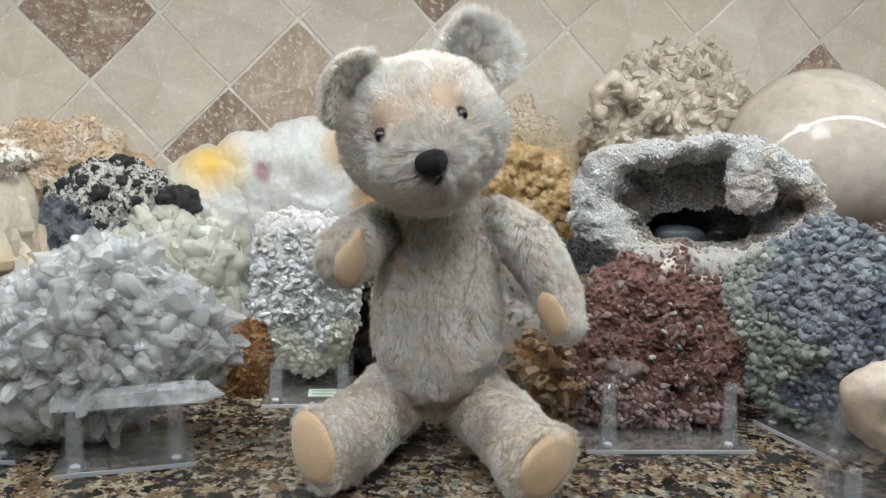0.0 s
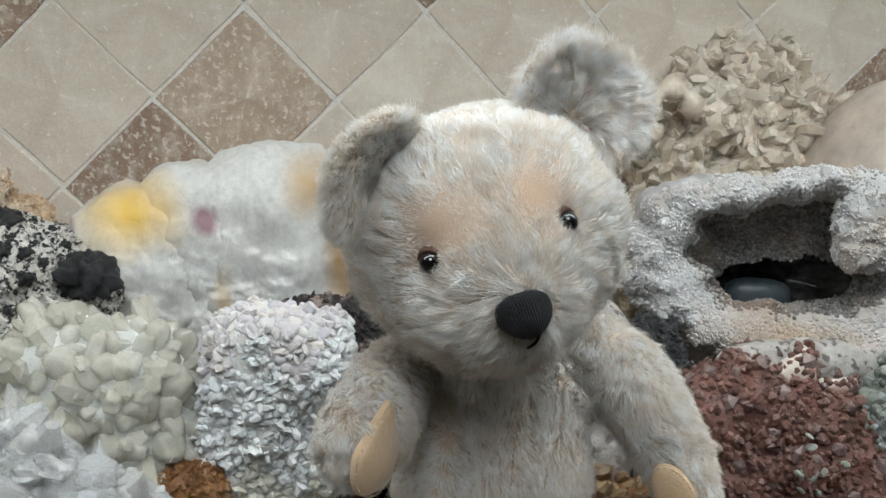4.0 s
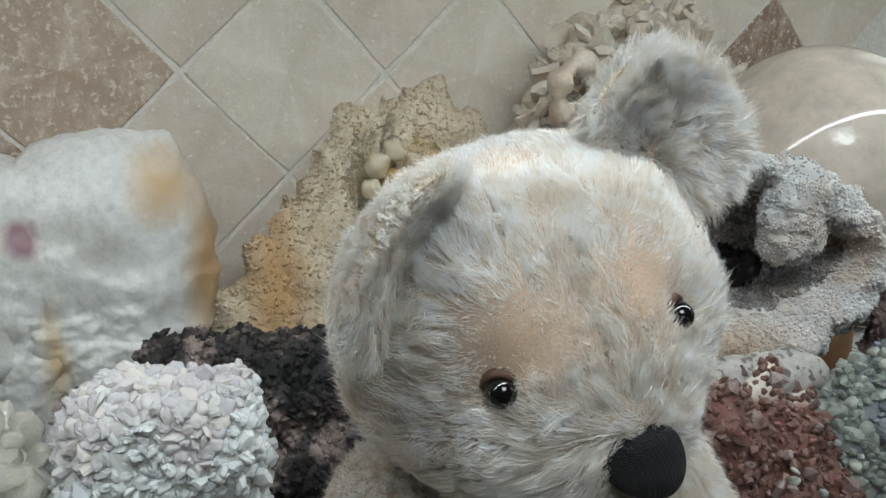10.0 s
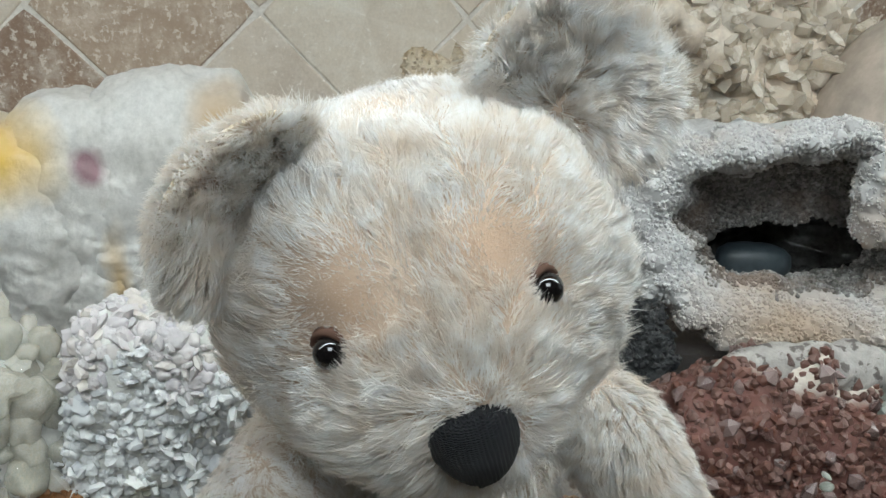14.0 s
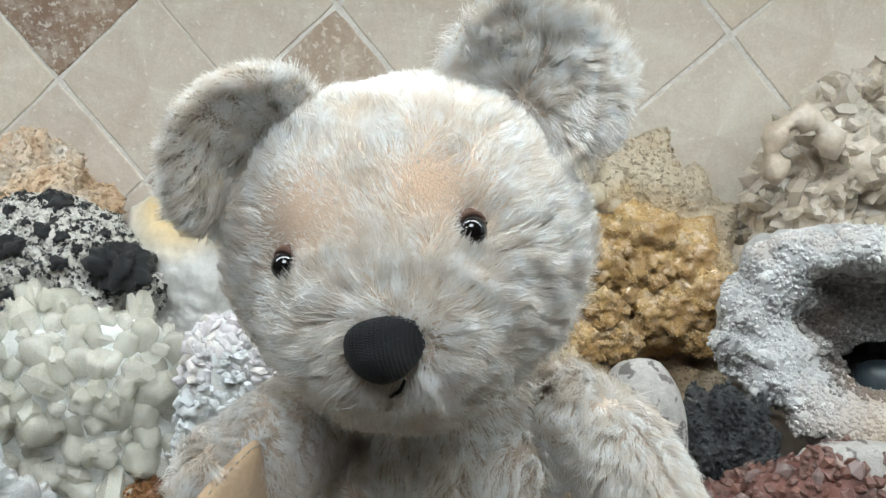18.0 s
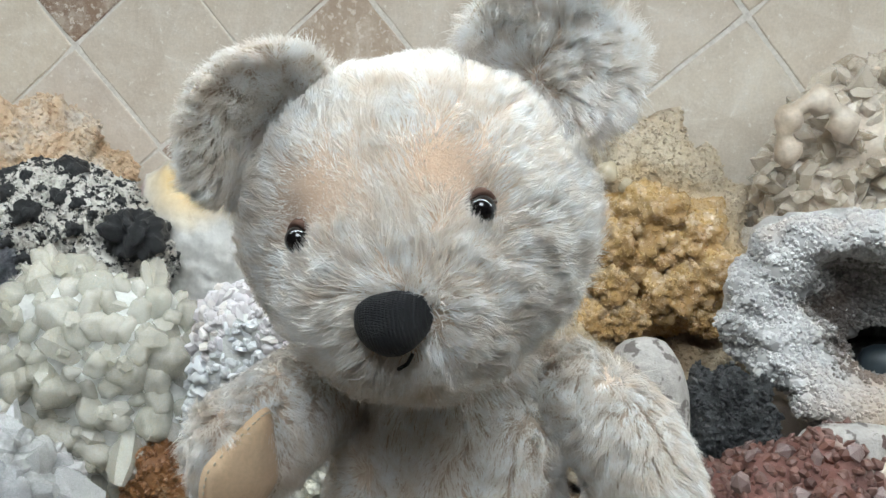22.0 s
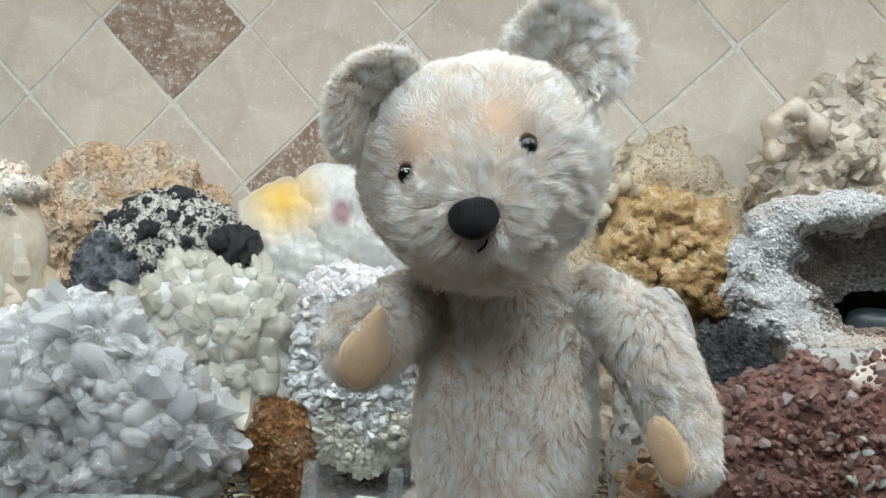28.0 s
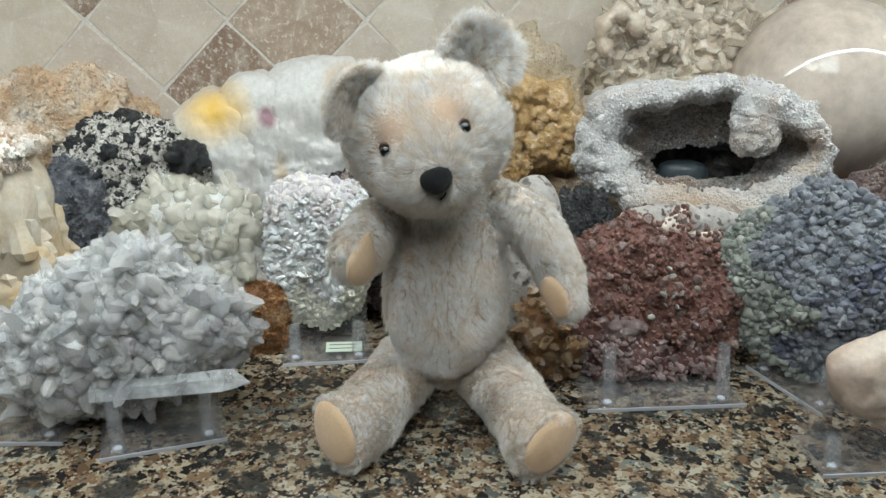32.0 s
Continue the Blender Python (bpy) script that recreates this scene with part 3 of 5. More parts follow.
def easel(place, width, depth, turn, lean=12, peg=0.045, label="clear acrylic display stand with two round pegs"):
    """A clear stand: base plate, back plate, two pegs; pale strip and discs stand in for glints."""
    t = thing("acrylic_stand", place, label, "stand", "mineral stands")
    t.rotation_euler = (0, 0, radians(turn))
    w, d = width / 2, depth
    part("base_plate", box(bmesh.new(), -w, w, -0.004, d, 0.0005, 0.0042, 0.0008), M_ACRYLIC, t, smooth=False)
    part("back_plate", box(bmesh.new(), -w * 0.96, w * 0.96, d - 0.004, d, 0.0045, 0.05, 0.0008), M_ACRYLIC, t, smooth=False)
    for x in (-w * 0.72, w * 0.72):
        bm = bmesh.new()
        bmesh.ops.create_cone(bm, segments=20, radius1=0.0058, radius2=0.0046, depth=peg, cap_ends=True)
        bmesh.ops.bevel(bm, geom=[e for e in bm.edges if e.is_boundary or len({round(v.co.z, 4) for v in e.verts}) == 1], offset=0.0006, segments=1, affect="EDGES")
        p = part("peg", bm, M_PEG, t)
        p.matrix_local = pose(x, 0.006, 0.0045 + peg / 2, -lean, 0, 0)
    # painted glint along the front edge, and one at each peg's foot
    part("edge_glint", box(bmesh.new(), -w, w, -0.0052, -0.0042, 0.0008, 0.0038, 0.0003), M_GLINT, t, smooth=False)
    for x in (-w * 0.72, w * 0.72):
        bm = bmesh.new()
        bmesh.ops.create_cone(bm, segments=20, radius1=0.0036, radius2=0.0026, depth=0.0012, cap_ends=True, matrix=Matrix.Translation((x, 0.004, 0.0052)))
        part("foot_glint", bm, M_GLINT, t)
    for p in t.children:
        p.visible_shadow = False
    return t


# ---- room ----
COUNTER_FRONT = -0.66
slab("worktop", -1.5, 1.3, COUNTER_FRONT, 0.0, -0.03, 0.0, M_GRANITE, "polished brown and black speckled granite worktop", "worktop", 0.003)
slab("base_cabinet", -1.48, 1.28, COUNTER_FRONT + 0.03, -0.004, -0.9, -0.0305, M_WOOD, "plain wooden cabinet run under the worktop", "cabinet")
slab("floor", -2.6, 2.6, -3.6, 0.3, -1.0, -0.9, M_PAINT, "plain kitchen floor", "floor")
slab("ceiling", -2.6, 2.6, -3.6, 0.3, 1.6, 1.7, M_PAINT, "plain pale ceiling", "ceiling")
slab("wall_left", -2.7, -2.6, -3.6, 0.3, -0.9, 1.6, M_PAINT, "plain painted wall", "wall")
slab("wall_back", -2.6, 2.6, -3.7, -3.6, -0.9, 1.6, M_PAINT, "plain painted wall behind the camera", "wall")
slab("wall_right", 2.6, 2.7, -3.6, 0.3, -0.9, 1.6, M_PAINT, "plain painted wall", "wall")
# the tiled wall ends at a window
WIN_X = 0.70
wall = slab("wall_tiled", -2.6, WIN_X, 0.0011, 0.12, -0.9, 1.6, M_GROUT, "backsplash wall of diagonal tumbled travertine tiles", "wall")
slab("wall_beyond_window", 1.75, 2.6, 0.006, 0.12, -0.9, 1.6, M_PAINT, "plain wall beyond the window", "wall")
slab("window_sill", WIN_X, 1.75, 0.006, 0.12, -0.9, 0.02, M_PAINT, "pale sill under the window", "window")
slab("window_head", WIN_X, 1.75, 0.006, 0.12, 1.2, 1.6, M_PAINT, "wall over the window", "wall")
slab("backdrop", 0.2, 2.5, 0.45, 0.46, -0.6, 1.6, M_DAY, "bright daylight outside the window", "backdrop")
slab("upper_cabinet", -1.4, 0.66, -0.48, 0.0, LED_Z + 0.03, 1.3, M_WOOD, "wooden wall cabinet over the worktop", "cabinet")
strip = thing("led_strip", (0.1, LED_Y, LED_Z + 0.006), "thin light strip with a row of warm white chips", "lamp")
part("carrier", box(bmesh.new(), -0.95, 0.95, -0.006, 0.006, 0.0, 0.024, 0.001), M_PAINT, strip)
bm = bmesh.new()
for i in range(150):
    x = -0.94 + 1.88 * i / 149
    box(bm, x - 0.0025, x + 0.0025, -0.003, 0.003, -0.003, 0.0)
tagged(part("led_chips", bm, M_LED, strip, smooth=False), kind="stuff")

# made-up fixture and cord round the fill lamp, over the worktop's near edge
fill_fixture = thing("added_fill_fixture", (-0.06, -1.15, 1.05), "unseen panel fixture added round the front fill lamp", "lamp")
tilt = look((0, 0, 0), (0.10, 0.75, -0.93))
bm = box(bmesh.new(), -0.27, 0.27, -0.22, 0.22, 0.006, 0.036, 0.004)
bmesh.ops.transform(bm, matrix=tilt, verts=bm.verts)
part("housing", bm, M_PAINT, fill_fixture, smooth=False)
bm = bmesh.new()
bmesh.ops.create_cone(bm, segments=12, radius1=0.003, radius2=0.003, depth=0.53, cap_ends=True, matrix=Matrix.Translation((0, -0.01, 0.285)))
part("cord", bm, M_INK, fill_fixture)

# ---- stones, back row ----
X0, Z0, D = -0.15, 0.26, 0.1485


def patch(nt, centre, radii, soft=0.35):
    """1 inside a soft-edged, uneven ellipsoid in object space."""
    co = nt.nodes.new("ShaderNodeTexCoord")
    n = nt.nodes.new("ShaderNodeTexNoise")
    n.inputs["Scale"].default_value, n.inputs["Detail"].default_value = 45, 4
    nt.links.new(co.outputs["Object"], n.inputs["Vector"])
    mp = nt.nodes.new("ShaderNodeVectorMath")
    mp.operation = "MULTIPLY_ADD"
    mp.inputs[1].default_value = (0.018, 0.018, 0.018)
    nt.links.new(n.outputs["Color"], mp.inputs[0])
    nt.links.new(co.outputs["Object"], mp.inputs[2])
    s = nt.nodes.new("ShaderNodeVectorMath")
    s.operation = "SUBTRACT"
    nt.links.new(mp.outputs[0], s.inputs[0])
    s.inputs[1].default_value = [c + 0.009 for c in centre]
    d = nt.nodes.new("ShaderNodeVectorMath")
    d.operation = "DIVIDE"
    nt.links.new(s.outputs[0], d.inputs[0])
    d.inputs[1].default_value = radii
    l = nt.nodes.new("ShaderNodeVectorMath")
    l.operation = "LENGTH"
    nt.links.new(d.outputs[0], l.inputs[0])
    return ramp(nt, l.outputs["Value"], [(1 - soft, (1, 1, 1)), (1.0, (0, 0, 0))])


def tinted(material, tints):
    """Adds patches (centre, radii, colour) over a material's colour."""
    nt = material.node_tree
    b = nt.nodes["Principled BSDF"]
    for centre, radii, colour, soft in tints:
        socket = b.inputs["Base Color"]
        source = socket.links[0].from_socket
        nt.links.new(mix(nt, patch(nt, centre, radii, soft), source, colour), socket)
    return material


def stone(name, place, half, seed, material, label, turn=(0, 0, 0), category="mineral", **shape):
    bm = stone_bm(half, seed, **shape)
    ob = new(name, mesh_of(bm, material, True, name))
    ob.matrix_world = pose(*place, *turn)
    low = min((ob.matrix_world @ v.co).z for v in ob.data.vertices)
    return tagged(ob, label, category), low


def rock(name, place, half, seed, material, label, floor_z=0.0, turn=(0, 0, 0), **shape):
    """A loose stone that reaches down to what it stands on."""
    bm = stone_bm(half, seed, **shape)
    m = pose(0, 0, 0, *turn)
    bmesh.ops.transform(bm, matrix=m, verts=bm.verts)
    cut_base(bm, floor_z - place[2])
    ob = new(name, mesh_of(bm, material, True, name))
    ob.location = place
    return tagged(ob, label, "mineral", "mineral specimens")


tinted(M_WHITEQ, [((-0.046, -0.04, 0.076), (0.048, 0.07, 0.042), (0.80, 0.50, 0.08), 0.85), ((0.008, -0.04, 0.068), (0.013, 0.07, 0.014), (0.30, 0.17, 0.19), 0.6), ((-0.098, -0.03, 0.055), (0.014, 0.06, 0.022), (0.36, 0.21, 0.21), 0.6), ((0.085, -0.02, 0.095), (0.026, 0.06, 0.030), (0.56, 0.38, 0.20), 0.8), ((0.112, -0.02, 0.040), (0.020, 0.06, 0.075), (0.50, 0.33, 0.18), 0.7), ((0.020, -0.04, -0.005), (0.010, 0.06, 0.045), (0.62, 0.46, 0.26), 0.9)])
quartz_rock = thing("white_quartz", (-0.111, -0.060, 0.107), "milky white quartz boulder with yellow stain and purple inclusions", "mineral", "mineral specimens")
for half, seed, at, tilt in (((0.056, 0.044, 0.096), 3, (-0.052, 0.000, -0.008), 12), ((0.058, 0.042, 0.106), 21, (-0.006, 0.004, -0.001), 8), ((0.066, 0.040, 0.118), 8, (0.046, 0.002, 0.002), 8)):
    bm = stone_bm(half, seed, amount=0.09, size=0.030, power=3.0, octaves=6, detail=6, facets=0.35)
    bmesh.ops.transform(bm, matrix=pose(*at, 0, tilt, 0), verts=bm.verts)
    bmesh.ops.smooth_vert(bm, verts=bm.verts, factor=0.5)
    part("block", cut_base(bm, -0.107), M_WHITEQ, quartz_rock)
rock("peach_stone", (-0.315, -0.056, 0.108), (0.092, 0.050, 0.106), 5, M_PEACH, "rough peach and cream stone against the tiles", amount=0.20, size=0.02, octaves=6, detail=6)
peach = bpy.data.objects["peach_stone"]
sugar(peach, peach, M_PEACH, 14000, 0.0030, 301)

basalt = thing("speckled_basalt", (-0.232, -0.122, 0.096), "white speckled volcanic rock with black knobs and a blue-grey side", "mineral", "mineral specimens")
body = part("crust", cut_base(stone_bm((0.070, 0.040, 0.088), 11, power=2.8, amount=0.17, size=0.028, octaves=6, detail=6, lobes=[((1, 0, 0.9), -0.1, 5)]), -0.096), M_SPECKLE, basalt)
bm = stone_bm((0.034, 0.034, 0.064), 13, power=3.0, amount=0.16, size=0.02, octaves=6, detail=5)
bmesh.ops.translate(bm, verts=bm.verts, vec=(-0.046, -0.016, -0.010))
side = part("blue_grey_side", cut_base(bm, -0.096), M_BLUEGREY, basalt)
sugar(basalt, side, M_BLUEGREY, 3500, 0.0028, 303)
sugar(basalt, body, M_SPECKLE, 7000, 0.0030, 304)
rng = random.Random(15)
knobs = [(p, n, rng.choice((0.003, 0.003, 0.004, 0.005, 0.006, 0.009))) for p, n in spaced(surface_points(body.data, 700, 16, lambda p, n: n.y < 0.3 and p.z > 0.0), 0.009)]
for i, (p, n, s) in enumerate(knobs[:70] + [(Vector((0.058, -0.030, 0.052)), Vector((0, -1, 0)), 0.017)]):
    bm = stone_bm((s, s, s * 0.8), 200 + i, amount=0.6, size=s * 0.5, octaves=5, detail=3 + (s > 0.01))
    part("black_knob", bm, M_BLACKKNOB, basalt).location = p - n * s * 0.2
rock("black_pink_stone", (0.000, -0.172, 0.066), (0.082, 0.045, 0.064), 17, M_BLACKPINK, "jagged black stone with pinkish patches", amount=0.3, size=0.022, octaves=5)
black = bpy.data.objects["black_pink_stone"]
sugar(black, black, M_BLACKPINK, 6000, 0.0045, 302)

# golden druse slab: pale crust with a hollow full of golden crystals
gold = thing("golden_geode", (0.140, -0.058, 0.0), "pale crusted geode slab with golden druse hollow, leaning on the tiles", "mineral", "mineral specimens")
bm = stone_bm((0.146, 0.036, 0.194), 23, amount=0.20, size=0.024, power=1.7, lobes=[((0.1, 0, 1), 0.22, 14), ((1, 0, 0.9), 0.10, 8), ((-0.9, 0, 0.5), 0.1, 8)], octaves=5, detail=6)
bmesh.ops.translate(bm, verts=bm.verts, vec=(0, 0, 0.02))
cut_base(bm, 0.0)
for v in bm.verts:
    for cx, cz, rx, rz, deep in ((0.022, 0.150, 0.056, 0.058, 0.036), (-0.020, 0.185, 0.024, 0.030, 0.030), (0.046, 0.108, 0.040, 0.034, 0.036)):
        d = ((v.co.x - cx) / rx) ** 2 + ((v.co.z - cz) / rz) ** 2
        if v.co.y < 0.0 and d < 1:
            v.co.y += deep * (1 - d) ** 0.6
for v in bm.verts:  # the slab leans back on the tiles
    v.co.y += 0.16 * (v.co.z - 0.13)
crust = part("crust", bm, M_LIMO, gold)
rng = random.Random(4)
small = [crystal_mesh("gold_point", M_GOLD, 5, 1, 0.9, 0.6, s) for s in range(3)]


def golden_mass(name, place, half, seed, amount):
    """A lumpy mass of golden druse, sugared with tiny crystals."""
    mass = part(name, stone_bm(half, seed, amount=amount, size=half[0] * 0.5, octaves=5, detail=5), M_GOLD, gold)
    mass.location = place
    pieces = []
    for p, n in surface_points(mass.data, int(4600 * half[0] / 0.045), seed, lambda p, n: n.y < 0.4):
        axis = (n + Vector((rng.gauss(0, 0.5), rng.gauss(0, 0.5), rng.gauss(0, 0.5)))).normalized()
        w = rng.uniform(0.0007, 0.0018)
        pieces.append((small[rng.randrange(3)], upright(p - n * w * 0.4, axis, rng.random() * 6, (w, w, w * 1.1))))
    ob = joined("golden_sugar", pieces, gold)
    ob.location = place


golden_mass("golden_druse", (0.030, 0.002, 0.152), (0.054, 0.015, 0.054), 41, 0.35)
# rusty left rim, golden middle, dark brown over the hollow below
tinted(M_LIMO, [((-0.095, 0.0, 0.110), (0.030, 0.08, 0.11), (0.46, 0.27, 0.11), 0.8), ((0.03, -0.02, 0.15), (0.075, 0.05, 0.085), (0.56, 0.37, 0.15), 0.6), ((0.03, 0.0, 0.085), (0.075, 0.06, 0.040), (0.10, 0.055, 0.025), 0.6)])
pieces = []
for p, n in surface_points(crust.data, 6000, 44, lambda p, n: n.y < 0.3 and p.z > 0.08):
    w = rng.uniform(0.0012, 0.0030)
    pieces.append((small[rng.randrange(3)], upright(p, (n + Vector((rng.gauss(0, 0.4), rng.gauss(0, 0.4), rng.gauss(0, 0.4)))).normalized(), rng.random() * 6, (w, w, w))))
joined("crust_sugar", pieces, gold, M_LIMO)
for x, z, s in ((0.022, 0.186, 0.024), (0.050, 0.176, 0.020), (0.066, 0.150, 0.021), (0.030, 0.158, 0.018), (0.006, 0.166, 0.019), (0.004, 0.138, 0.015), (0.046, 0.138, 0.019), (0.016, 0.116, 0.013), (0.070, 0.122, 0.012), (-0.004, 0.112, 0.012)):
    golden_mass("golden_knob", (x, -0.018 + 0.16 * (z - 0.13), z), (s * 1.15, s, s * 1.05), int(x * 1000) + 50, 0.38)
pale_blob = [blob_mesh("pale_blob", M_AMBERPALE, s + 9, 0.9, 3, 0.32) for s in range(2)]
for i, (x, z, s) in enumerate(((-0.010, 0.214, 0.0075), (-0.022, 0.204, 0.0085), (-0.026, 0.188, 0.007), (0.004, 0.207, 0.006))):
    ob = new("pale_knob", pale_blob[i % 2])
    ob.parent = gold
    ob.matrix_local = pose(x, -0.008, z, 20 * i, 35 * i, 0) @ Matrix.Diagonal((s, s * 0.8, s * 1.2, 1))

# tan calcite cluster
tan = thing("tan_calcite", (0.315, -0.058, 0.0), "translucent tan calcite cluster with a curled loop", "mineral", "mineral specimens")
bm = stone_bm((0.088, 0.045, 0.160), 31, amount=0.16, size=0.035, octaves=5, power=2.3, lobes=[((-0.5, -0.4, 0.8), 0.10, 10), ((0.5, 0, 1), 0.12, 6)], detail=6)
bmesh.ops.translate(bm, verts=bm.verts, vec=(0.01, 0, 0.145))
cut_base(bm, 0.0)
for v in bm.verts:
    for cx, cz, rx, rz, deep in ((-0.055, 0.262, 0.014, 0.014, 0.03), (-0.015, 0.225, 0.02, 0.016, 0.02), (-0.012, 0.29, 0.012, 0.012, 0.02)):
        d = ((v.co.x - cx) / rx) ** 2 + ((v.co.z - cz) / rz) ** 2
        if v.co.y < 0 and d < 1:
            v.co.y += deep * (1 - d)
body = part("body", bm, M_TANCAL, tan)
blade = [crystal_mesh("calcite_blade", M_TANC, 6, 1, 1.1, 0.35, s + 40, 0.55, 0.75, 0.5) for s in range(7)]
grow(tan, "calcite_blade", blade, spaced(surface_points(body.data, 2600, 5, lambda p, n: n.y < 0.2 and p.z > 0.16), 0.0064), 6, (0.007, 0.016), (0.009, 0.021), 0.8, 0.005)
bm = bmesh.new()
ring = []
for i in range(15):
    a = radians(-60 + 250 * i / 14)
    c, r = Vector((-0.066 - 0.018 * math.cos(a), -0.050, 0.258 + 0.020 * math.sin(a))), 0.0075 + 0.003 * math.sin(i * 1.7)
    out = Vector((-math.cos(a), 0, math.sin(a)))
    ring.append([bm.verts.new(c + (out * math.cos(k * math.pi / 5) + Vector((0, 1, 0)) * math.sin(k * math.pi / 5)) * r * (1 + 0.2 * noise.noise(c * 90 + Vector((k, 0, 0))))) for k in range(10)])
for a, b in zip(ring, ring[1:]):
    for k in range(10):
        bm.faces.new((a[k], a[(k + 1) % 10], b[(k + 1) % 10], b[k]))
bm.faces.new(ring[0][::-1]), bm.faces.new(ring[-1])
part("curled_loop", bm, M_TANCAL, tan)

# big polished ball and the green one
ball = thing("quartz_ball", (0.458, -0.128, 0.204), "large polished cream quartz ball on a small ring", "mineral ball")
bm = bmesh.new()
bmesh.ops.create_uvsphere(bm, u_segments=96, v_segments=48, radius=0.093)
part("ball", bm, M_BALL, ball)


def ring_stand(parent, radius, height, z):
    bm = bmesh.new()
    prof = [(radius, 0), (radius * 1.08, height * 0.2), (radius * 0.92, height), (radius * 0.8, height), (radius * 0.8, 0)]
    rows = [[bm.verts.new((r * math.cos(a * math.pi / 24), r * math.sin(a * math.pi / 24), z + h)) for a in range(48)] for r, h in prof]
    for a, b in zip(rows, rows[1:] + rows[:1]):
        for k in range(48):
            bm.faces.new((a[k], a[(k + 1) % 48], b[(k + 1) % 48], b[k]))
    return part("ring", bm, M_WOOD, parent, "dark wooden ring stand")


ring_stand(ball, 0.050, 0.127, -0.204)
green = thing("green_ball", (0.648, -0.170, 0.146), "polished dark green jasper ball on a small ring", "mineral ball")
bm = bmesh.new()
bmesh.ops.create_uvsphere(bm, u_segments=64, v_segments=32, radius=0.066)
part("ball", bm, M_GREEN, green)
ring_stand(green, 0.036, 0.092, -0.146)

# ---- hollow geode ----
geode = thing("hollow_geode", (0.310, -0.192, 0.156), "grey-white hollow geode lined with smoky druse crystals", "mineral", "mineral specimens")
geode.rotation_euler = (radians(-6), 0, radians(-14))
N = 132
bm = bmesh.new()
rows = []
for s in range(44):
    row = []
    for i in range(N):
        a = 2 * math.pi * i / N
        ca, sa = math.cos(a), math.sin(a)
        outer = 1.0 + 0.05 * noise.noise(Vector((ca * 1.7, sa * 1.7, 3.0))) - 0.09 * math.exp(-((a - 1.75) / 0.22) ** 2) - 0.13 * math.exp(-((a - 3.95) / 0.4) ** 2) + 0.05 * math.exp(-((a - 5.1) / 0.4) ** 2)
        ox, oz = 0.117 * outer * math.copysign(abs(ca) ** 0.85, ca), 0.073 * outer * math.copysign(abs(sa) ** 0.85, sa)
        inn = 0.64 + 0.16 * noise.noise(Vector((ca * 1.6, sa * 1.6, 9.0))) + 0.05 * math.sin(5 * a + 1) + 0.03 * math.sin(11 * a) - 0.14 * math.exp(-((a - 0.75) / 0.22) ** 2)
        ix, iz = 0.117 * outer * ca * inn + 0.005, 0.073 * outer * sa * inn * (0.98 if sa > 0 else 0.74)
        wave = 1 + 0.16 * noise.noise(Vector((ca * 2.2, sa * 2.2, 5.0)))
        tx, tz = 0.010 + 0.051 * ca * wave, -0.015 + (0.024 if ca > 0.2 and sa > 0 else 0.017) * sa * wave
        if s < 10:  # rounded back
            u = s / 10
            k, y = math.sin(u * math.pi / 2), 0.098 * math.cos(u * math.pi / 2) ** 0.7 + 0.004
            p = Vector((ox * k, y, oz * k))
        elif s < 22:  # rim
            u = (s - 10) / 11
            p = Vector((ox + (ix - ox) * u, 0.004 - 0.026 * math.sin(math.pi * min(1, u * 1.15)) ** 0.6, oz + (iz - oz) * u))
        elif s < 34:  # druse wall down to the throat
            u = (s - 21) / 12
            p = Vector((ix + (tx - ix) * u**1.25, 0.004 + 0.036 * math.sin(u * math.pi / 2), iz + (tz - iz) * u**1.25))
        else:  # deep pocket
            u = (s - 33) / 10
            k = (1 + 0.25 * math.sin(u * math.pi)) * (math.cos(max(0.0, u - 0.3) / 0.7 * math.pi / 2) if u > 0.3 else 1.0)
            p = Vector((0.006 + (tx - 0.006) * k, 0.040 + 0.048 * u, -0.012 + (tz + 0.012) * k))
        n = rough_noise(p, 0.020, 5, 7)
        p += Vector((ca * 0.006, -0.006, sa * 0.006)) * n * (1.2 if s < 22 else 0.8)
        row.append(bm.verts.new(p))
    rows.append(row)
for s, (a, b) in enumerate(zip(rows, rows[1:])):
    for i in range(N):
        f = bm.faces.new((a[i], b[i], b[(i + 1) % N], a[(i + 1) % N]))
        # last slot is the pocket, its shade painted on top of its depth
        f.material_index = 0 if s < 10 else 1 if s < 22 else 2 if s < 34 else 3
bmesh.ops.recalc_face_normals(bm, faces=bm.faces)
shell = part("shell", mesh_of(bm, [M_RIND, M_DRUSE, M_GREYDRUSE, M_SHADEDRUSE], True, "shell"), None, geode)
tinted(M_DRUSE, [((0.0, -0.02, -0.050), (0.085, 0.07, 0.026), (0.44, 0.345, 0.265), 0.8)])
pts = [crystal_mesh("druse_point", M_DRUSE, 5, 1, 0.9, 0.65, s) for s in range(4)]
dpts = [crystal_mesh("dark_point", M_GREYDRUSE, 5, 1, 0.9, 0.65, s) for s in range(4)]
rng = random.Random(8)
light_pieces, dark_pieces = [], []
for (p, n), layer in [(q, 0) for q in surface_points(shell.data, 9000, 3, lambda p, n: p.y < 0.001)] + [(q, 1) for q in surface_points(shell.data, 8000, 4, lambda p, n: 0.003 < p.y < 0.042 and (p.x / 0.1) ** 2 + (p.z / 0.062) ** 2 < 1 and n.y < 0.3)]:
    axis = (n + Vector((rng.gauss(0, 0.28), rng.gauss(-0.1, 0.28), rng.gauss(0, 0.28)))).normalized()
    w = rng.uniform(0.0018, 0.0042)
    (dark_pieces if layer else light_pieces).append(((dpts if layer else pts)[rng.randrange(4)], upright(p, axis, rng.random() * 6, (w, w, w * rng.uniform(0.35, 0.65)))))
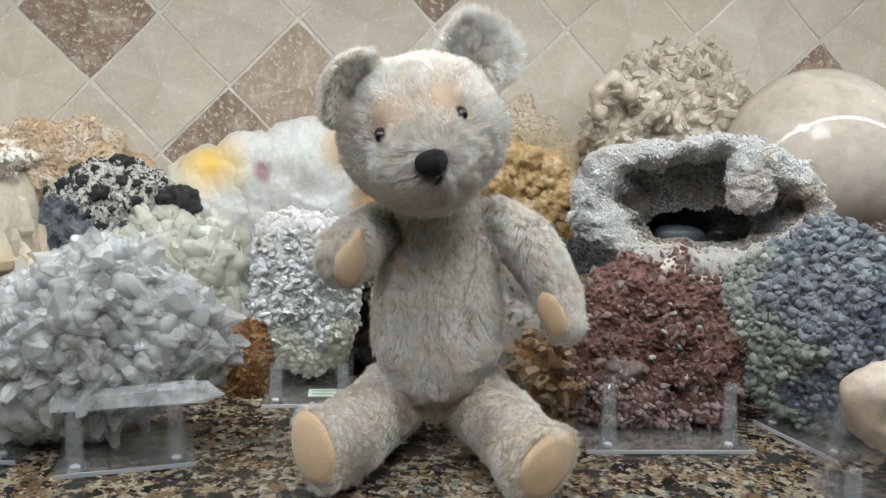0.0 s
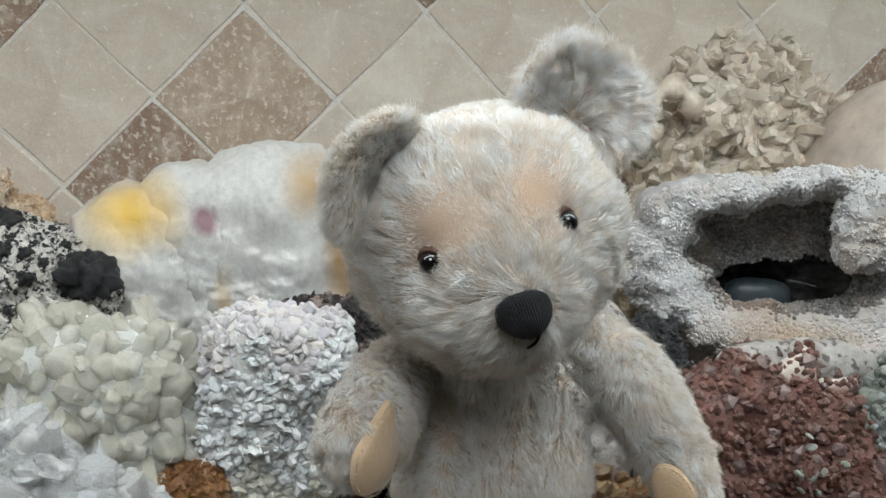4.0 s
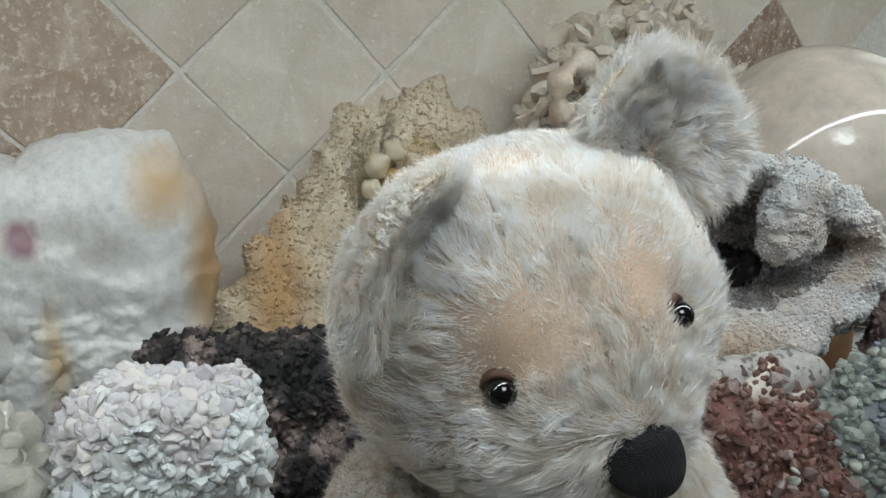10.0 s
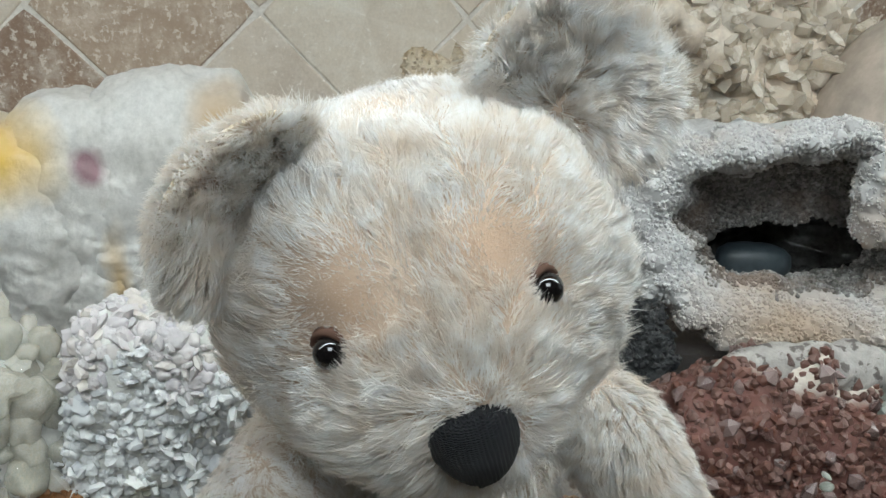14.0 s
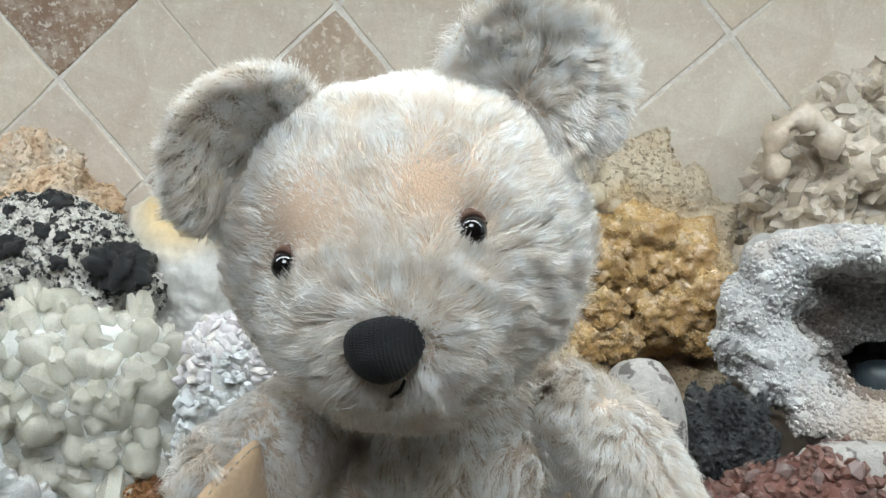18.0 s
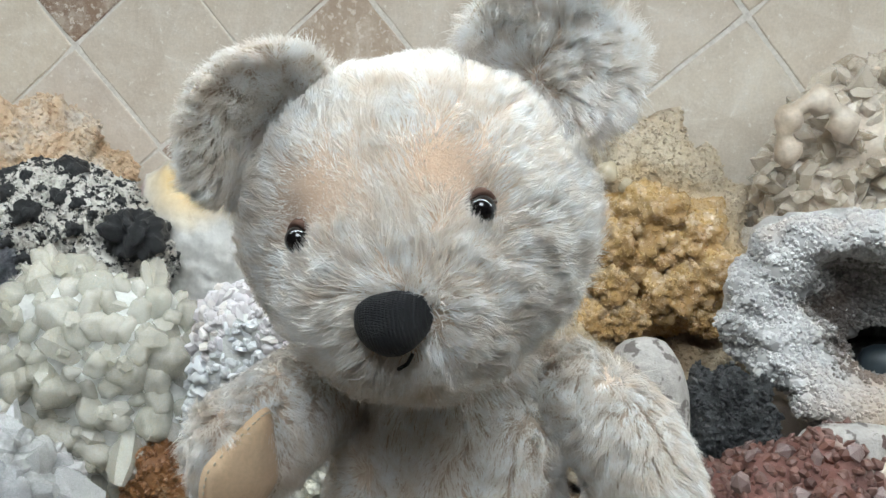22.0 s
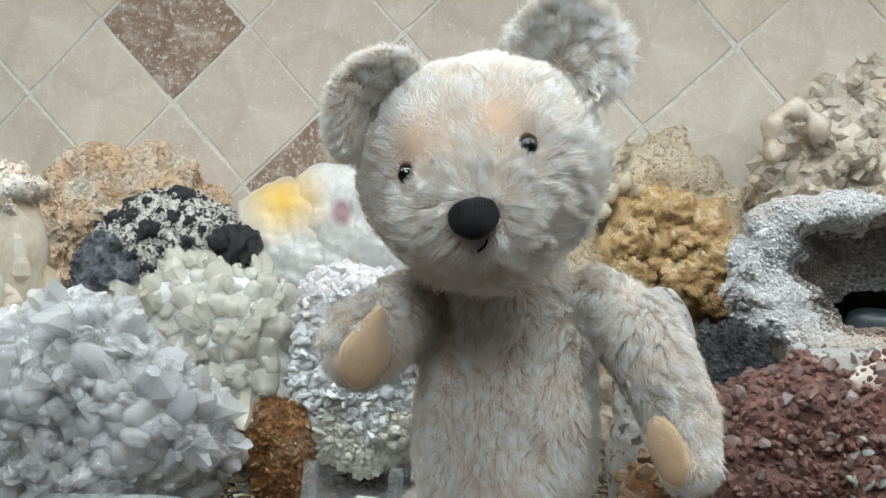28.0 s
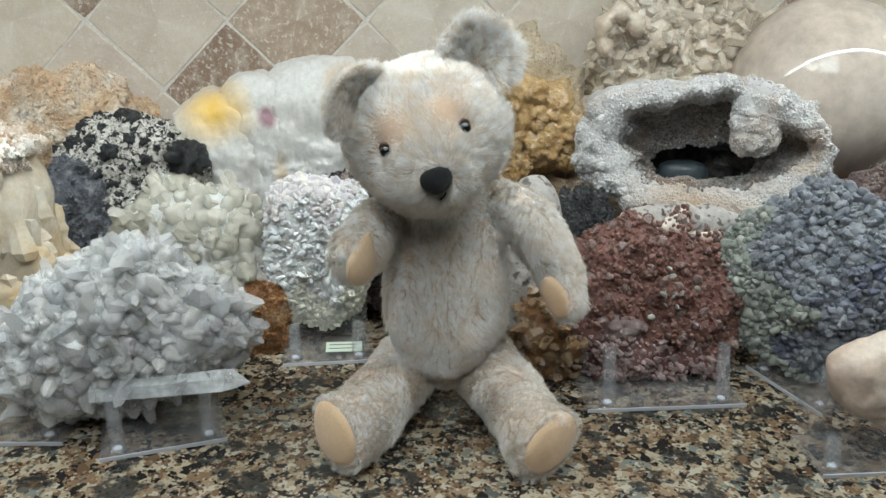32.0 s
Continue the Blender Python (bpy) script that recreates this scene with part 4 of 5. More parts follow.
lump = [blob_mesh("lump", M_DRUSE, s + 31, 0.8, 2, 0.35) for s in range(4)]
for i, (p, n) in enumerate(spaced(surface_points(shell.data, 900, 13, lambda p, n: p.y < 0.004), 0.0065)):
    w = rng.uniform(0.0025, 0.0060)
    light_pieces.append((lump[i % 4], upright(p - n * w * 0.55, n, i, (w, w * rng.uniform(0.7, 1.1), w))))
joined("rim_druse", light_pieces, geode, M_DRUSE)
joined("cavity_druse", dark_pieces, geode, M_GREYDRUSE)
bm = stone_bm((0.020, 0.014, 0.032), 61, amount=0.20, size=0.010, octaves=5, detail=5, lobes=[((0, 0, 1), 0.25, 5), ((0.9, 0, -0.7), 0.22, 12)])
curl = part("hanging_lump", bm, M_DRUSE, geode, "druse lump hanging from the rim")
curl.location = (0.046, -0.010, 0.033)
joined("lump_druse", [(pts[i % 4], Matrix.Translation(curl.location) @ upright(p, (n + Vector((0, -0.2, 0))).normalized(), i, (0.0019, 0.0019, 0.0015))) for i, (p, n) in enumerate(surface_points(curl.data, 1500, 9))], geode, M_DRUSE)
bm = stone_bm((0.025, 0.014, 0.013), 62, amount=0.06, size=0.03, detail=3)
pebble = part("pebble", bm, M_PEBBLE, geode, "slate-blue pebble inside the hollow")
pebble.location = (-0.006, 0.048, -0.026)
low = easel((0.303, -0.208, 0.0), 0.15, 0.09, -14, 8, 0.05, "clear acrylic stand under the geode")
part("riser", box(bmesh.new(), -0.07, 0.07, 0.012, 0.082, 0.0045, 0.078, 0.001), M_ACRYLIC, low, smooth=False)


# ---- crystal clusters on stands ----
def cluster(name, place, half, seed, matrix_material, label, turn, shape, floor_z=0.006):
    t = thing(name, place, label, "mineral", "mineral specimens")
    bm = stone_bm(half, seed, **shape)
    bmesh.ops.transform(bm, matrix=pose(0, 0, 0, *turn), verts=bm.verts)
    cut_base(bm, floor_z - place[2])
    m = part("matrix", bm, matrix_material, t)
    return t, m


# large clear quartz cluster
t, m = cluster("quartz_cluster", (-0.176, -0.372, 0.074), (0.084, 0.032, 0.062), 71, M_QMATRIX, "large clear quartz cluster of blunt interlocking crystals", (8, 0, 4), dict(amount=0.14, size=0.03, power=2.0, lobes=[((0.08, 0, 1), 0.20, 9), ((-1, 0, -0.55), 0.28, 6), ((0.8, 0, 0.7), -0.06, 6), ((0.7, 0, -0.85), -0.22, 6), ((-0.8, 0, 0.7), -0.10, 6)]))
quartz = [crystal_mesh("quartz_point", M_QUARTZ, 6, 1, 1.0, 0.38, s + 3, 0.85, 0.35 + 0.14 * (s % 3), 0.3 * (s % 3)) for s in range(9)]
rounded = [druzy_mesh("quartz_point", M_QUARTZ, s + 3) for s in range(9)]
facing = lambda p, n: n.y < 0.35
grow(t, "quartz_point", quartz, spaced(surface_points(m.data, 900, 11, facing), 0.019), 12, (0.016, 0.027), (0.013, 0.021), 0.8, 0.005, Vector((0.4, -0.3, 0.3)), 200)
grow(t, "quartz_point", quartz + rounded, spaced(surface_points(m.data, 1800, 12, facing), 0.0118), 13, (0.011, 0.019), (0.012, 0.022), 0.8, 0.003, Vector((0.4, -0.3, 0.3)), 200)
grow(t, "quartz_point", rounded, spaced(surface_points(m.data, 3400, 14, facing), 0.0075), 14, (0.008, 0.014), (0.009, 0.016), 0.9, 0.000, Vector((0.4, -0.3, 0.2)), 100)
long_point = crystal_mesh("long_point", M_LONG, 6, 1, 0.24, 0.2, 77)
for p, axis, l, w in (((0.000, -0.036, -0.028), (1, -0.12, 0.14), 0.092, 0.080), ((-0.052, -0.030, 0.010), (0.75, -0.3, 0.55), 0.036, 0.060)):
    ob = new("long_point", long_point)
    ob.parent = t
    ob.matrix_local = upright(Vector(p), Vector(axis), 0.4, (w, w, l))
easel((-0.151, -0.414, 0.0), 0.088, 0.055, 14, 10, 0.042)
easel((-0.270, -0.398, 0.0), 0.090, 0.055, -4, 10, 0.03)

# second quartz cluster behind it
t, m = cluster("pale_quartz_cluster", (-0.157, -0.240, 0.080), (0.062, 0.028, 0.070), 83, M_QMATRIX, "greenish white quartz cluster with broad blunt points", (0, 18, 0), dict(amount=0.16, size=0.04, power=2.2, lobes=[((1, 0, -0.1), 0.12, 6)]))
pale = [crystal_mesh("pale_point", M_QUARTZ2, 6, 1, 0.95, 0.35, s + 13, 0.85, 0.4 + 0.1 * (s % 3), 0.2 * (s % 3)) for s in range(6)] + [druzy_mesh("pale_point", M_QUARTZ2, s + 31) for s in range(6)]
grow(t, "pale_point", pale[4:], spaced(surface_points(m.data, 600, 15, facing), 0.0155), 15, (0.015, 0.024), (0.014, 0.024), 0.7, 0.005)
grow(t, "pale_point", pale, spaced(surface_points(m.data, 1200, 16, facing), 0.0080), 16, (0.008, 0.015), (0.008, 0.017), 0.8, 0.003)
rock("brown_stone", (-0.098, -0.258, 0.028), (0.022, 0.02, 0.036), 19, M_AMBER, "small brown banded stone", facets=0.4, amount=0.25, size=0.03, detail=4)

# white bladed cluster on its stand
t, m = cluster("white_bladed_cluster", (-0.048, -0.244, 0.084), (0.045, 0.024, 0.070), 91, M_QMATRIX, "bluish white cluster of small blades with a buff top", (8, 4, 0), dict(amount=0.13, size=0.024, octaves=4, power=3.6), 0.012)
spots = spaced(surface_points(m.data, 9000, 18, lambda p, n: n.y < 0.4), 0.0034)
for k, (material, low, high) in enumerate(((M_SPIKYLOW, -1.0, -0.030), (M_SPIKY, -0.030, 0.046), (M_SPIKYTOP, 0.046, 1.0))):
    blades = [crystal_mesh("white_blade", material, 6, 1, 1.2, 0.35, s + 23, 0.5, 0.6, 0.3) for s in range(3)] + [druzy_mesh("white_blade", material, s + 60) for s in range(5)]
    band = [q for q in spots if low <= q[0].z + 0.012 * math.sin(q[0].x * 130) + 0.010 * noise.noise(q[0] * 60) < high]
    grow(t, "white_blade", blades, band, 19 + k, (0.0034, 0.0072), (0.0044, 0.0092), 0.28, 0.0026, Vector((0, -0.15, 0.2)), 100)
easel((-0.040, -0.292, 0.0), 0.076, 0.05, 2, 10, 0.03)
card = thing("paper_label", (-0.026, -0.272, 0.0045), "small green paper label with two ink lines", "label")
part("card", box(bmesh.new(), -0.016, 0.016, -0.009, 0.009, 0.0, 0.0006), M_CARD, card, smooth=False)
for y in (-0.004, 0.003):
    part("ink_line", box(bmesh.new(), -0.013, 0.010, y, y + 0.0012, 0.0007, 0.0009), M_INK, card, smooth=False)

# red crystal cluster
tinted(M_REDMATRIX, [((0.035, 0.012, 0.062), (0.06, 0.016, 0.02), (0.60, 0.54, 0.47), 0.4)])
t, m = cluster("red_quartz_cluster", (0.240, -0.308, 0.064), (0.073, 0.028, 0.068), 101, M_REDMATRIX, "dark red druse on pale matrix, with clear and greenish spots", (-22, 0, -4), dict(amount=0.30, size=0.020, octaves=5, power=2.8, lobes=[((-1, 0, -1), 0.15, 6), ((1, 0, 1), -0.12, 6)]))
spots_pale = spaced(surface_points(m.data, 500, 25, lambda p, n: n.y < 0.3), 0.015)
grow(t, "clear_crystal", [crystal_mesh("clear_crystal", M_REDPALE, 6, 1, 0.95, 0.5, s + 63) for s in range(4)], spots_pale, 26, (0.005, 0.010), (0.006, 0.011), 0.6, 0.001, Vector((0, -0.2, 0.2)), 80)
reds = [crystal_mesh("red_crystal", M_RED, 6, 1, 0.95, 0.5, s + 33) for s in range(6)]
spots = spaced(surface_points(m.data, 8000, 20, lambda p, n: n.y < 0.3), 0.0032)
low_edge = [q for q in spots if q[0].z + 0.3 * q[0].x + 0.020 * noise.noise(q[0] * 50) < -0.028]
grow(t, "mauve_crystal", [crystal_mesh("mauve_crystal", M_REDMAUVE, 6, 1, 0.95, 0.5, s + 43) for s in range(5)], low_edge, 22, (0.0022, 0.0066), (0.0028, 0.0078), 0.8, 0.001, Vector((0, -0.2, 0.2)), 120)
edge = set(id(q) for q in low_edge)
grow(t, "red_crystal", reds, [q for q in spots if id(q) not in edge], 21, (0.0018, 0.0056), (0.0024, 0.0068), 0.8, 0.001, Vector((0, -0.2, 0.2)), 300)
part("pale_rim", stone_bm((0.055, 0.012, 0.020), 103, amount=0.2, size=0.015, detail=4), M_DOTTED, t).location = (0.022, 0.022, 0.052)
bits = [blob_mesh("green_spot", M_BLUEPALE, s + 51, 0.7, 2, 0.4) for s in range(3)]
for i in range(14):
    ob = new("green_spot", bits[i % 3])
    ob.parent = t
    ob.matrix_local = pose(rng.gauss(0.002, 0.009), -0.034 + 0.002 * math.sin(i), rng.gauss(0.012, 0.012), 0, 40 * i, 0) @ Matrix.Diagonal((rng.uniform(0.0018, 0.004), 0.003, rng.uniform(0.0016, 0.003), 1))
part("buff_lump", stone_bm((0.016, 0.010, 0.013), 105, amount=0.3, size=0.01, detail=4), M_MAUVE, t).location = (-0.036, -0.030, -0.018)
easel((0.2305, -0.384, 0.0), 0.128, 0.062, 0, 12, 0.046)
rock("amber_stone", (0.150, -0.318, 0.026), (0.030, 0.025, 0.034), 107, M_AMBER, "amber and cream stone beside the red cluster", facets=0.5, amount=0.3, size=0.02, detail=4)
amber_rock = bpy.data.objects["amber_stone"]
grow(amber_rock, "amber_crystal", [crystal_mesh("amber_crystal", M_AMBERC, 6, 1, 0.95, 0.4, s + 73, 0.8, 0.5, 0.3) for s in range(5)], spaced(surface_points(amber_rock.data, 500, 27, lambda p, n: n.y < 0.4), 0.0065), 28, (0.005, 0.012), (0.007, 0.015), 0.8, 0.002, Vector((0, -0.2, 0.2)), 120)

# grape chalcedony
t, m = cluster("grape_chalcedony", (0.362, -0.352, 0.088), (0.102, 0.024, 0.080), 111, M_BLUEMATRIX, "blue-grey grape chalcedony slab of rounded beads, set cornerwise", (-8, -10, -38), dict(amount=0.14, size=0.03, octaves=5, power=1.55))
beads = [blob_mesh("bead", M_BLUE, s + 5, 0.9, 2, 0.35) for s in range(5)] + [druzy_mesh("bead", M_BLUE, s + 80) for s in range(5)]
spots = spaced(surface_points(m.data, 9000, 22, lambda p, n: n.y < 0.5), 0.0036)
pale_beads = [blob_mesh("bead", M_BLUEPALE, s + 5, 0.9, 2, 0.35) for s in range(4)] + [druzy_mesh("bead", M_BLUEPALE, s + 90) for s in range(4)]
grow(t, "pale_bead", pale_beads, [q for q in spots if q[0].x + q[0].z * 0.3 + 0.014 * math.sin(q[0].z * 90) < -0.034], 24, (0.0024, 0.0070), (0.0022, 0.0062), 0.6, 0.0005, Vector((0, -0.1, 0)), 120)
spots = [q for q in spots if q[0].x + q[0].z * 0.3 + 0.014 * math.sin(q[0].z * 90) >= -0.034]
grow(t, "bead", beads, spots, 23, (0.0024, 0.0070), (0.0022, 0.0062), 0.6, 0.0005, Vector((0, -0.1, 0)), 300)
easel((0.338, -0.366, 0.0), 0.085, 0.06, -72, 10, 0.036)

rock("pink_selenite", (0.362, -0.456, 0.052), (0.044, 0.022, 0.042), 121, M_PINK, "pinkish white translucent stone on a small clear stand", 0.005, amount=0.14, size=0.028, power=2.4, facets=0.25, detail=5, lobes=[((-1, 0, 0.45), 0.22, 7), ((-0.7, 0, -1), -0.40, 3)])
easel((0.346, -0.478, 0.0), 0.075, 0.045, 0, 10, 0.022, "small clear acrylic stand with a folded lip")
rock("mauve_stone", (0.468, -0.250, 0.074), (0.060, 0.035, 0.076), 123, M_MAUVE, "mauve and brown rough stone behind the chalcedony", amount=0.24, size=0.03, octaves=5)
rock("grey_stone", (0.372, -0.262, 0.050), (0.036, 0.022, 0.052), 125, M_GREY, "grey and buff rough stone", amount=0.28, size=0.02, octaves=5)
rock("black_crystal_stone", (0.196, -0.215, 0.066), (0.028, 0.024, 0.066), 127, M_BASALT, "black glittering rough stone beside the geode", amount=0.3, size=0.012, octaves=5)
# added lump in place of the bear's worn, speckled shoulder end
rock("dotted_lump", (0.140, -0.278, 0.080), (0.024, 0.022, 0.082), 129, M_DOTTED, "pale lump with dark dots, standing in for the bear's worn shoulder top", amount=0.12, size=0.03)
for name, material, count, size in (("mauve_stone", M_MAUVE, 5000, 0.004), ("grey_stone", M_GREY, 3500, 0.0035), ("black_crystal_stone", M_BASALT, 3500, 0.0032), ("brown_stone", M_AMBER, 1500, 0.0035)):
    host = bpy.data.objects[name]
    sugar(host, host, material, count, size, 310)
# honey calcite block
honey = thing("honey_calcite", (-0.302, -0.300, 0.0), "tall honey and white calcite block of upright blades with crusted top", "mineral", "mineral specimens")
rng = random.Random(131)
core = stone_bm((0.050, 0.040, 0.098), 131, amount=0.06, size=0.04, power=4.0, facets=0.8, detail=5)
bmesh.ops.translate(core, verts=core.verts, vec=(0, 0, 0.098))
part("core", cut_base(core, 0.0), M_HONEY, honey)
for i in range(64):
    x, y = rng.uniform(-0.052, 0.046), rng.choice((-1, -1, -1, 1)) * rng.uniform(0.024, 0.036)
    if i % 4 == 0:
        x, y = 0.046 + rng.uniform(-0.004, 0.006), rng.uniform(-0.035, 0.035)
    z0, h, w = rng.uniform(0.0, 0.145), rng.uniform(0.030, 0.075), rng.uniform(0.010, 0.019)
    h = min(h, 0.194 - z0)
    bm = bmesh.new()
    rows = []
    lean = (rng.gauss(-0.10, 0.20), rng.gauss(0, 0.06))
    shape = [(rng.uniform(0.7, 1.2), 2 * math.pi * (k + rng.uniform(-0.2, 0.2)) / 5) for k in range(5)]
    for j in range(9):
        f = j / 8
        s = (0.8 + 0.25 * math.sin(f * 3 + i)) * (1 if 0 < j < 8 else 0.55)
        rows.append([bm.verts.new((x + lean[0] * f * h + r * w * s * math.cos(a) * (1 + 0.25 * noise.noise(Vector((i, j * 0.9, k)))), y + lean[1] * f * h + 0.7 * r * w * s * math.sin(a), z0 + h * f + 0.006 * (0 < j) * noise.noise(Vector((k, i, j))))) for k, (r, a) in enumerate(shape)])
    for a, b in zip(rows, rows[1:]):
        for k in range(5):
            bm.faces.new((a[k], a[(k + 1) % 5], b[(k + 1) % 5], b[k]))
    bm.faces.new(rows[0][::-1]), bm.faces.new(rows[-1])
    part("blade", cut_base(bm, 0.0), M_HONEY, honey, smooth=False)
part("crusted_top", stone_bm((0.050, 0.042, 0.015), 133, amount=0.40, size=0.014, octaves=5, detail=5), M_HONEYCRUST, honey, "peach crust").location = (0, 0, 0.194)
sugar(honey, [c for c in honey.children if c.name.startswith("crusted")][0], M_HONEYCRUST, 5000, 0.0026, 312, lambda p, n: True)

# ---- teddy bear ----
BEAR = Vector((0.065, -0.400, 0.0))
SEAT = Vector((0.061, -0.378, 0.0))
bear = thing("teddy_bear", SEAT, "worn pale gold mohair teddy bear sitting with tilted head", "teddy bear")


def wavy(p, seed, size):
    """A smooth random direction field over an array of points."""
    r = np.random.RandomState(seed)
    out = np.zeros_like(p)
    for _ in range(5):
        k = r.normal(size=(3, 3)) / size
        out += np.sin(p @ k.T + r.uniform(0, 6.3, 3)) * 0.5
    return out


def fur(parent, count, seed, length, comb, width=0.00025, rise=0.6, trim=None, swirl=0.6, tuft=0.026):
    """Mohair: thin curved strands rooted all over a part, combed one way, in loose tufts."""
    me = parent.data
    me.calc_loop_triangles()
    r = np.random.RandomState(seed)
    co = np.empty(len(me.vertices) * 3, np.float32)
    me.vertices.foreach_get("co", co)
    co = co.reshape(-1, 3).astype(float)
    tri = np.empty(len(me.loop_triangles) * 3, np.int32)
    me.loop_triangles.foreach_get("vertices", tri)
    tri = tri.reshape(-1, 3)
    nv = np.empty(len(me.vertices) * 3, np.float32)
    me.vertices.foreach_get("normal", nv)
    nv = nv.reshape(-1, 3).astype(float)
    a, b, c = co[tri[:, 0]], co[tri[:, 1]], co[tri[:, 2]]
    areas = np.linalg.norm(np.cross(b - a, c - a), axis=1)
    pick = np.searchsorted(np.cumsum(areas) / areas.sum(), r.uniform(size=count)).clip(0, len(tri) - 1)
    u, v = r.uniform(size=(2, count, 1))
    flip = (u + v) > 1
    u, v = np.where(flip, 1 - u, u), np.where(flip, 1 - v, v)
    p = a[pick] + (b - a)[pick] * u + (c - a)[pick] * v
    n = nv[tri[pick, 0]] * (1 - u - v) + nv[tri[pick, 1]] * u + nv[tri[pick, 2]] * v
    n /= np.linalg.norm(n, axis=1, keepdims=True) + 1e-9
    flow = comb(p, n)
    flow = flow / (np.linalg.norm(flow, axis=1, keepdims=True) + 1e-9)
    flow = flow + swirl * wavy(p, seed + 1, 0.012) + 0.5 * wavy(p, seed + 2, 0.0032) + r.normal(size=p.shape) * 0.25
    flow -= n * (flow * n).sum(1, keepdims=True)
    flow /= np.linalg.norm(flow, axis=1, keepdims=True) + 1e-9
    l = length * r.uniform(0.55, 1.15, (count, 1)) * (1 + 0.18 * wavy(p, seed + 3, 0.015)[:, :1])
    if trim is not None:
        l *= trim(p)[:, None]
    up = rise * (1 + 0.25 * wavy(p, seed + 4, 0.01)[:, :1])
    d1 = n * up + flow * 0.75
    d1 /= np.linalg.norm(d1, axis=1, keepdims=True)
    d2 = n * up * 0.25 + flow + r.normal(size=p.shape) * 0.3
    d2 /= np.linalg.norm(d2, axis=1, keepdims=True)
    side = np.cross(d1, n + 0.5 * r.normal(size=p.shape))
    side /= np.linalg.norm(side, axis=1, keepdims=True) + 1e-9
    w = width * r.uniform(0.6, 1.3, (count, 1))
    if trim is not None:
        w *= np.where(r.uniform(size=(count, 1)) < trim(p)[:, None] * 1.15, 1.0, 0.15)
    root, mid = p - n * 0.0006, p + d1 * l * 0.5
    tip = mid + d2 * l * 0.5
    # tufts: the tips draw together
    lead = r.choice(count, max(8, int(count * tuft)), replace=False)
    near = np.empty(count, np.int64)
    for k in range(0, count, 4000):
        q = p[k:k + 4000]
        near[k:k + 4000] = ((q**2).sum(1)[:, None] - 2 * q @ p[lead].T + (p[lead]**2).sum(1)).argmin(1)
    pull = r.uniform(0.45, 1.05, (count, 1))
    loose = r.uniform(size=(count, 1)) < 0.12
    pull = np.where(loose, 0.0, pull) * np.clip(l / length, 0, 1)
    goal = tip[lead][near]
    tip = tip + (goal - tip) * pull * 0.8
    mid = mid + (mid[lead][near] - mid) * pull * 0.6
    verts = np.stack([root - side * w * 0.5, root + side * w * 0.5, mid + side * w * 0.45, mid - side * w * 0.45, tip], 1).reshape(-1, 3)
    base = (np.arange(count) * 5)[:, None]
    loops = (base + np.array([0, 1, 2, 3, 3, 2, 4])).ravel().astype(np.int32)
    out = bpy.data.meshes.new("fur")
    out.vertices.add(count * 5)
    out.vertices.foreach_set("co", verts.ravel().astype(np.float32))
    out.loops.add(count * 7)
    out.loops.foreach_set("vertex_index", loops)
    out.polygons.add(count * 2)
    starts = (np.arange(count) * 7)[:, None] + np.array([0, 4])
    out.polygons.foreach_set("loop_start", starts.ravel().astype(np.int32))
    out.update(calc_edges=True)
    out.validate()
    out.materials.append(M_FUR)
    ob = new("fur", out)
    ob.parent = parent
    return tagged(ob, "pale silvery mohair pile", kind="stuff")


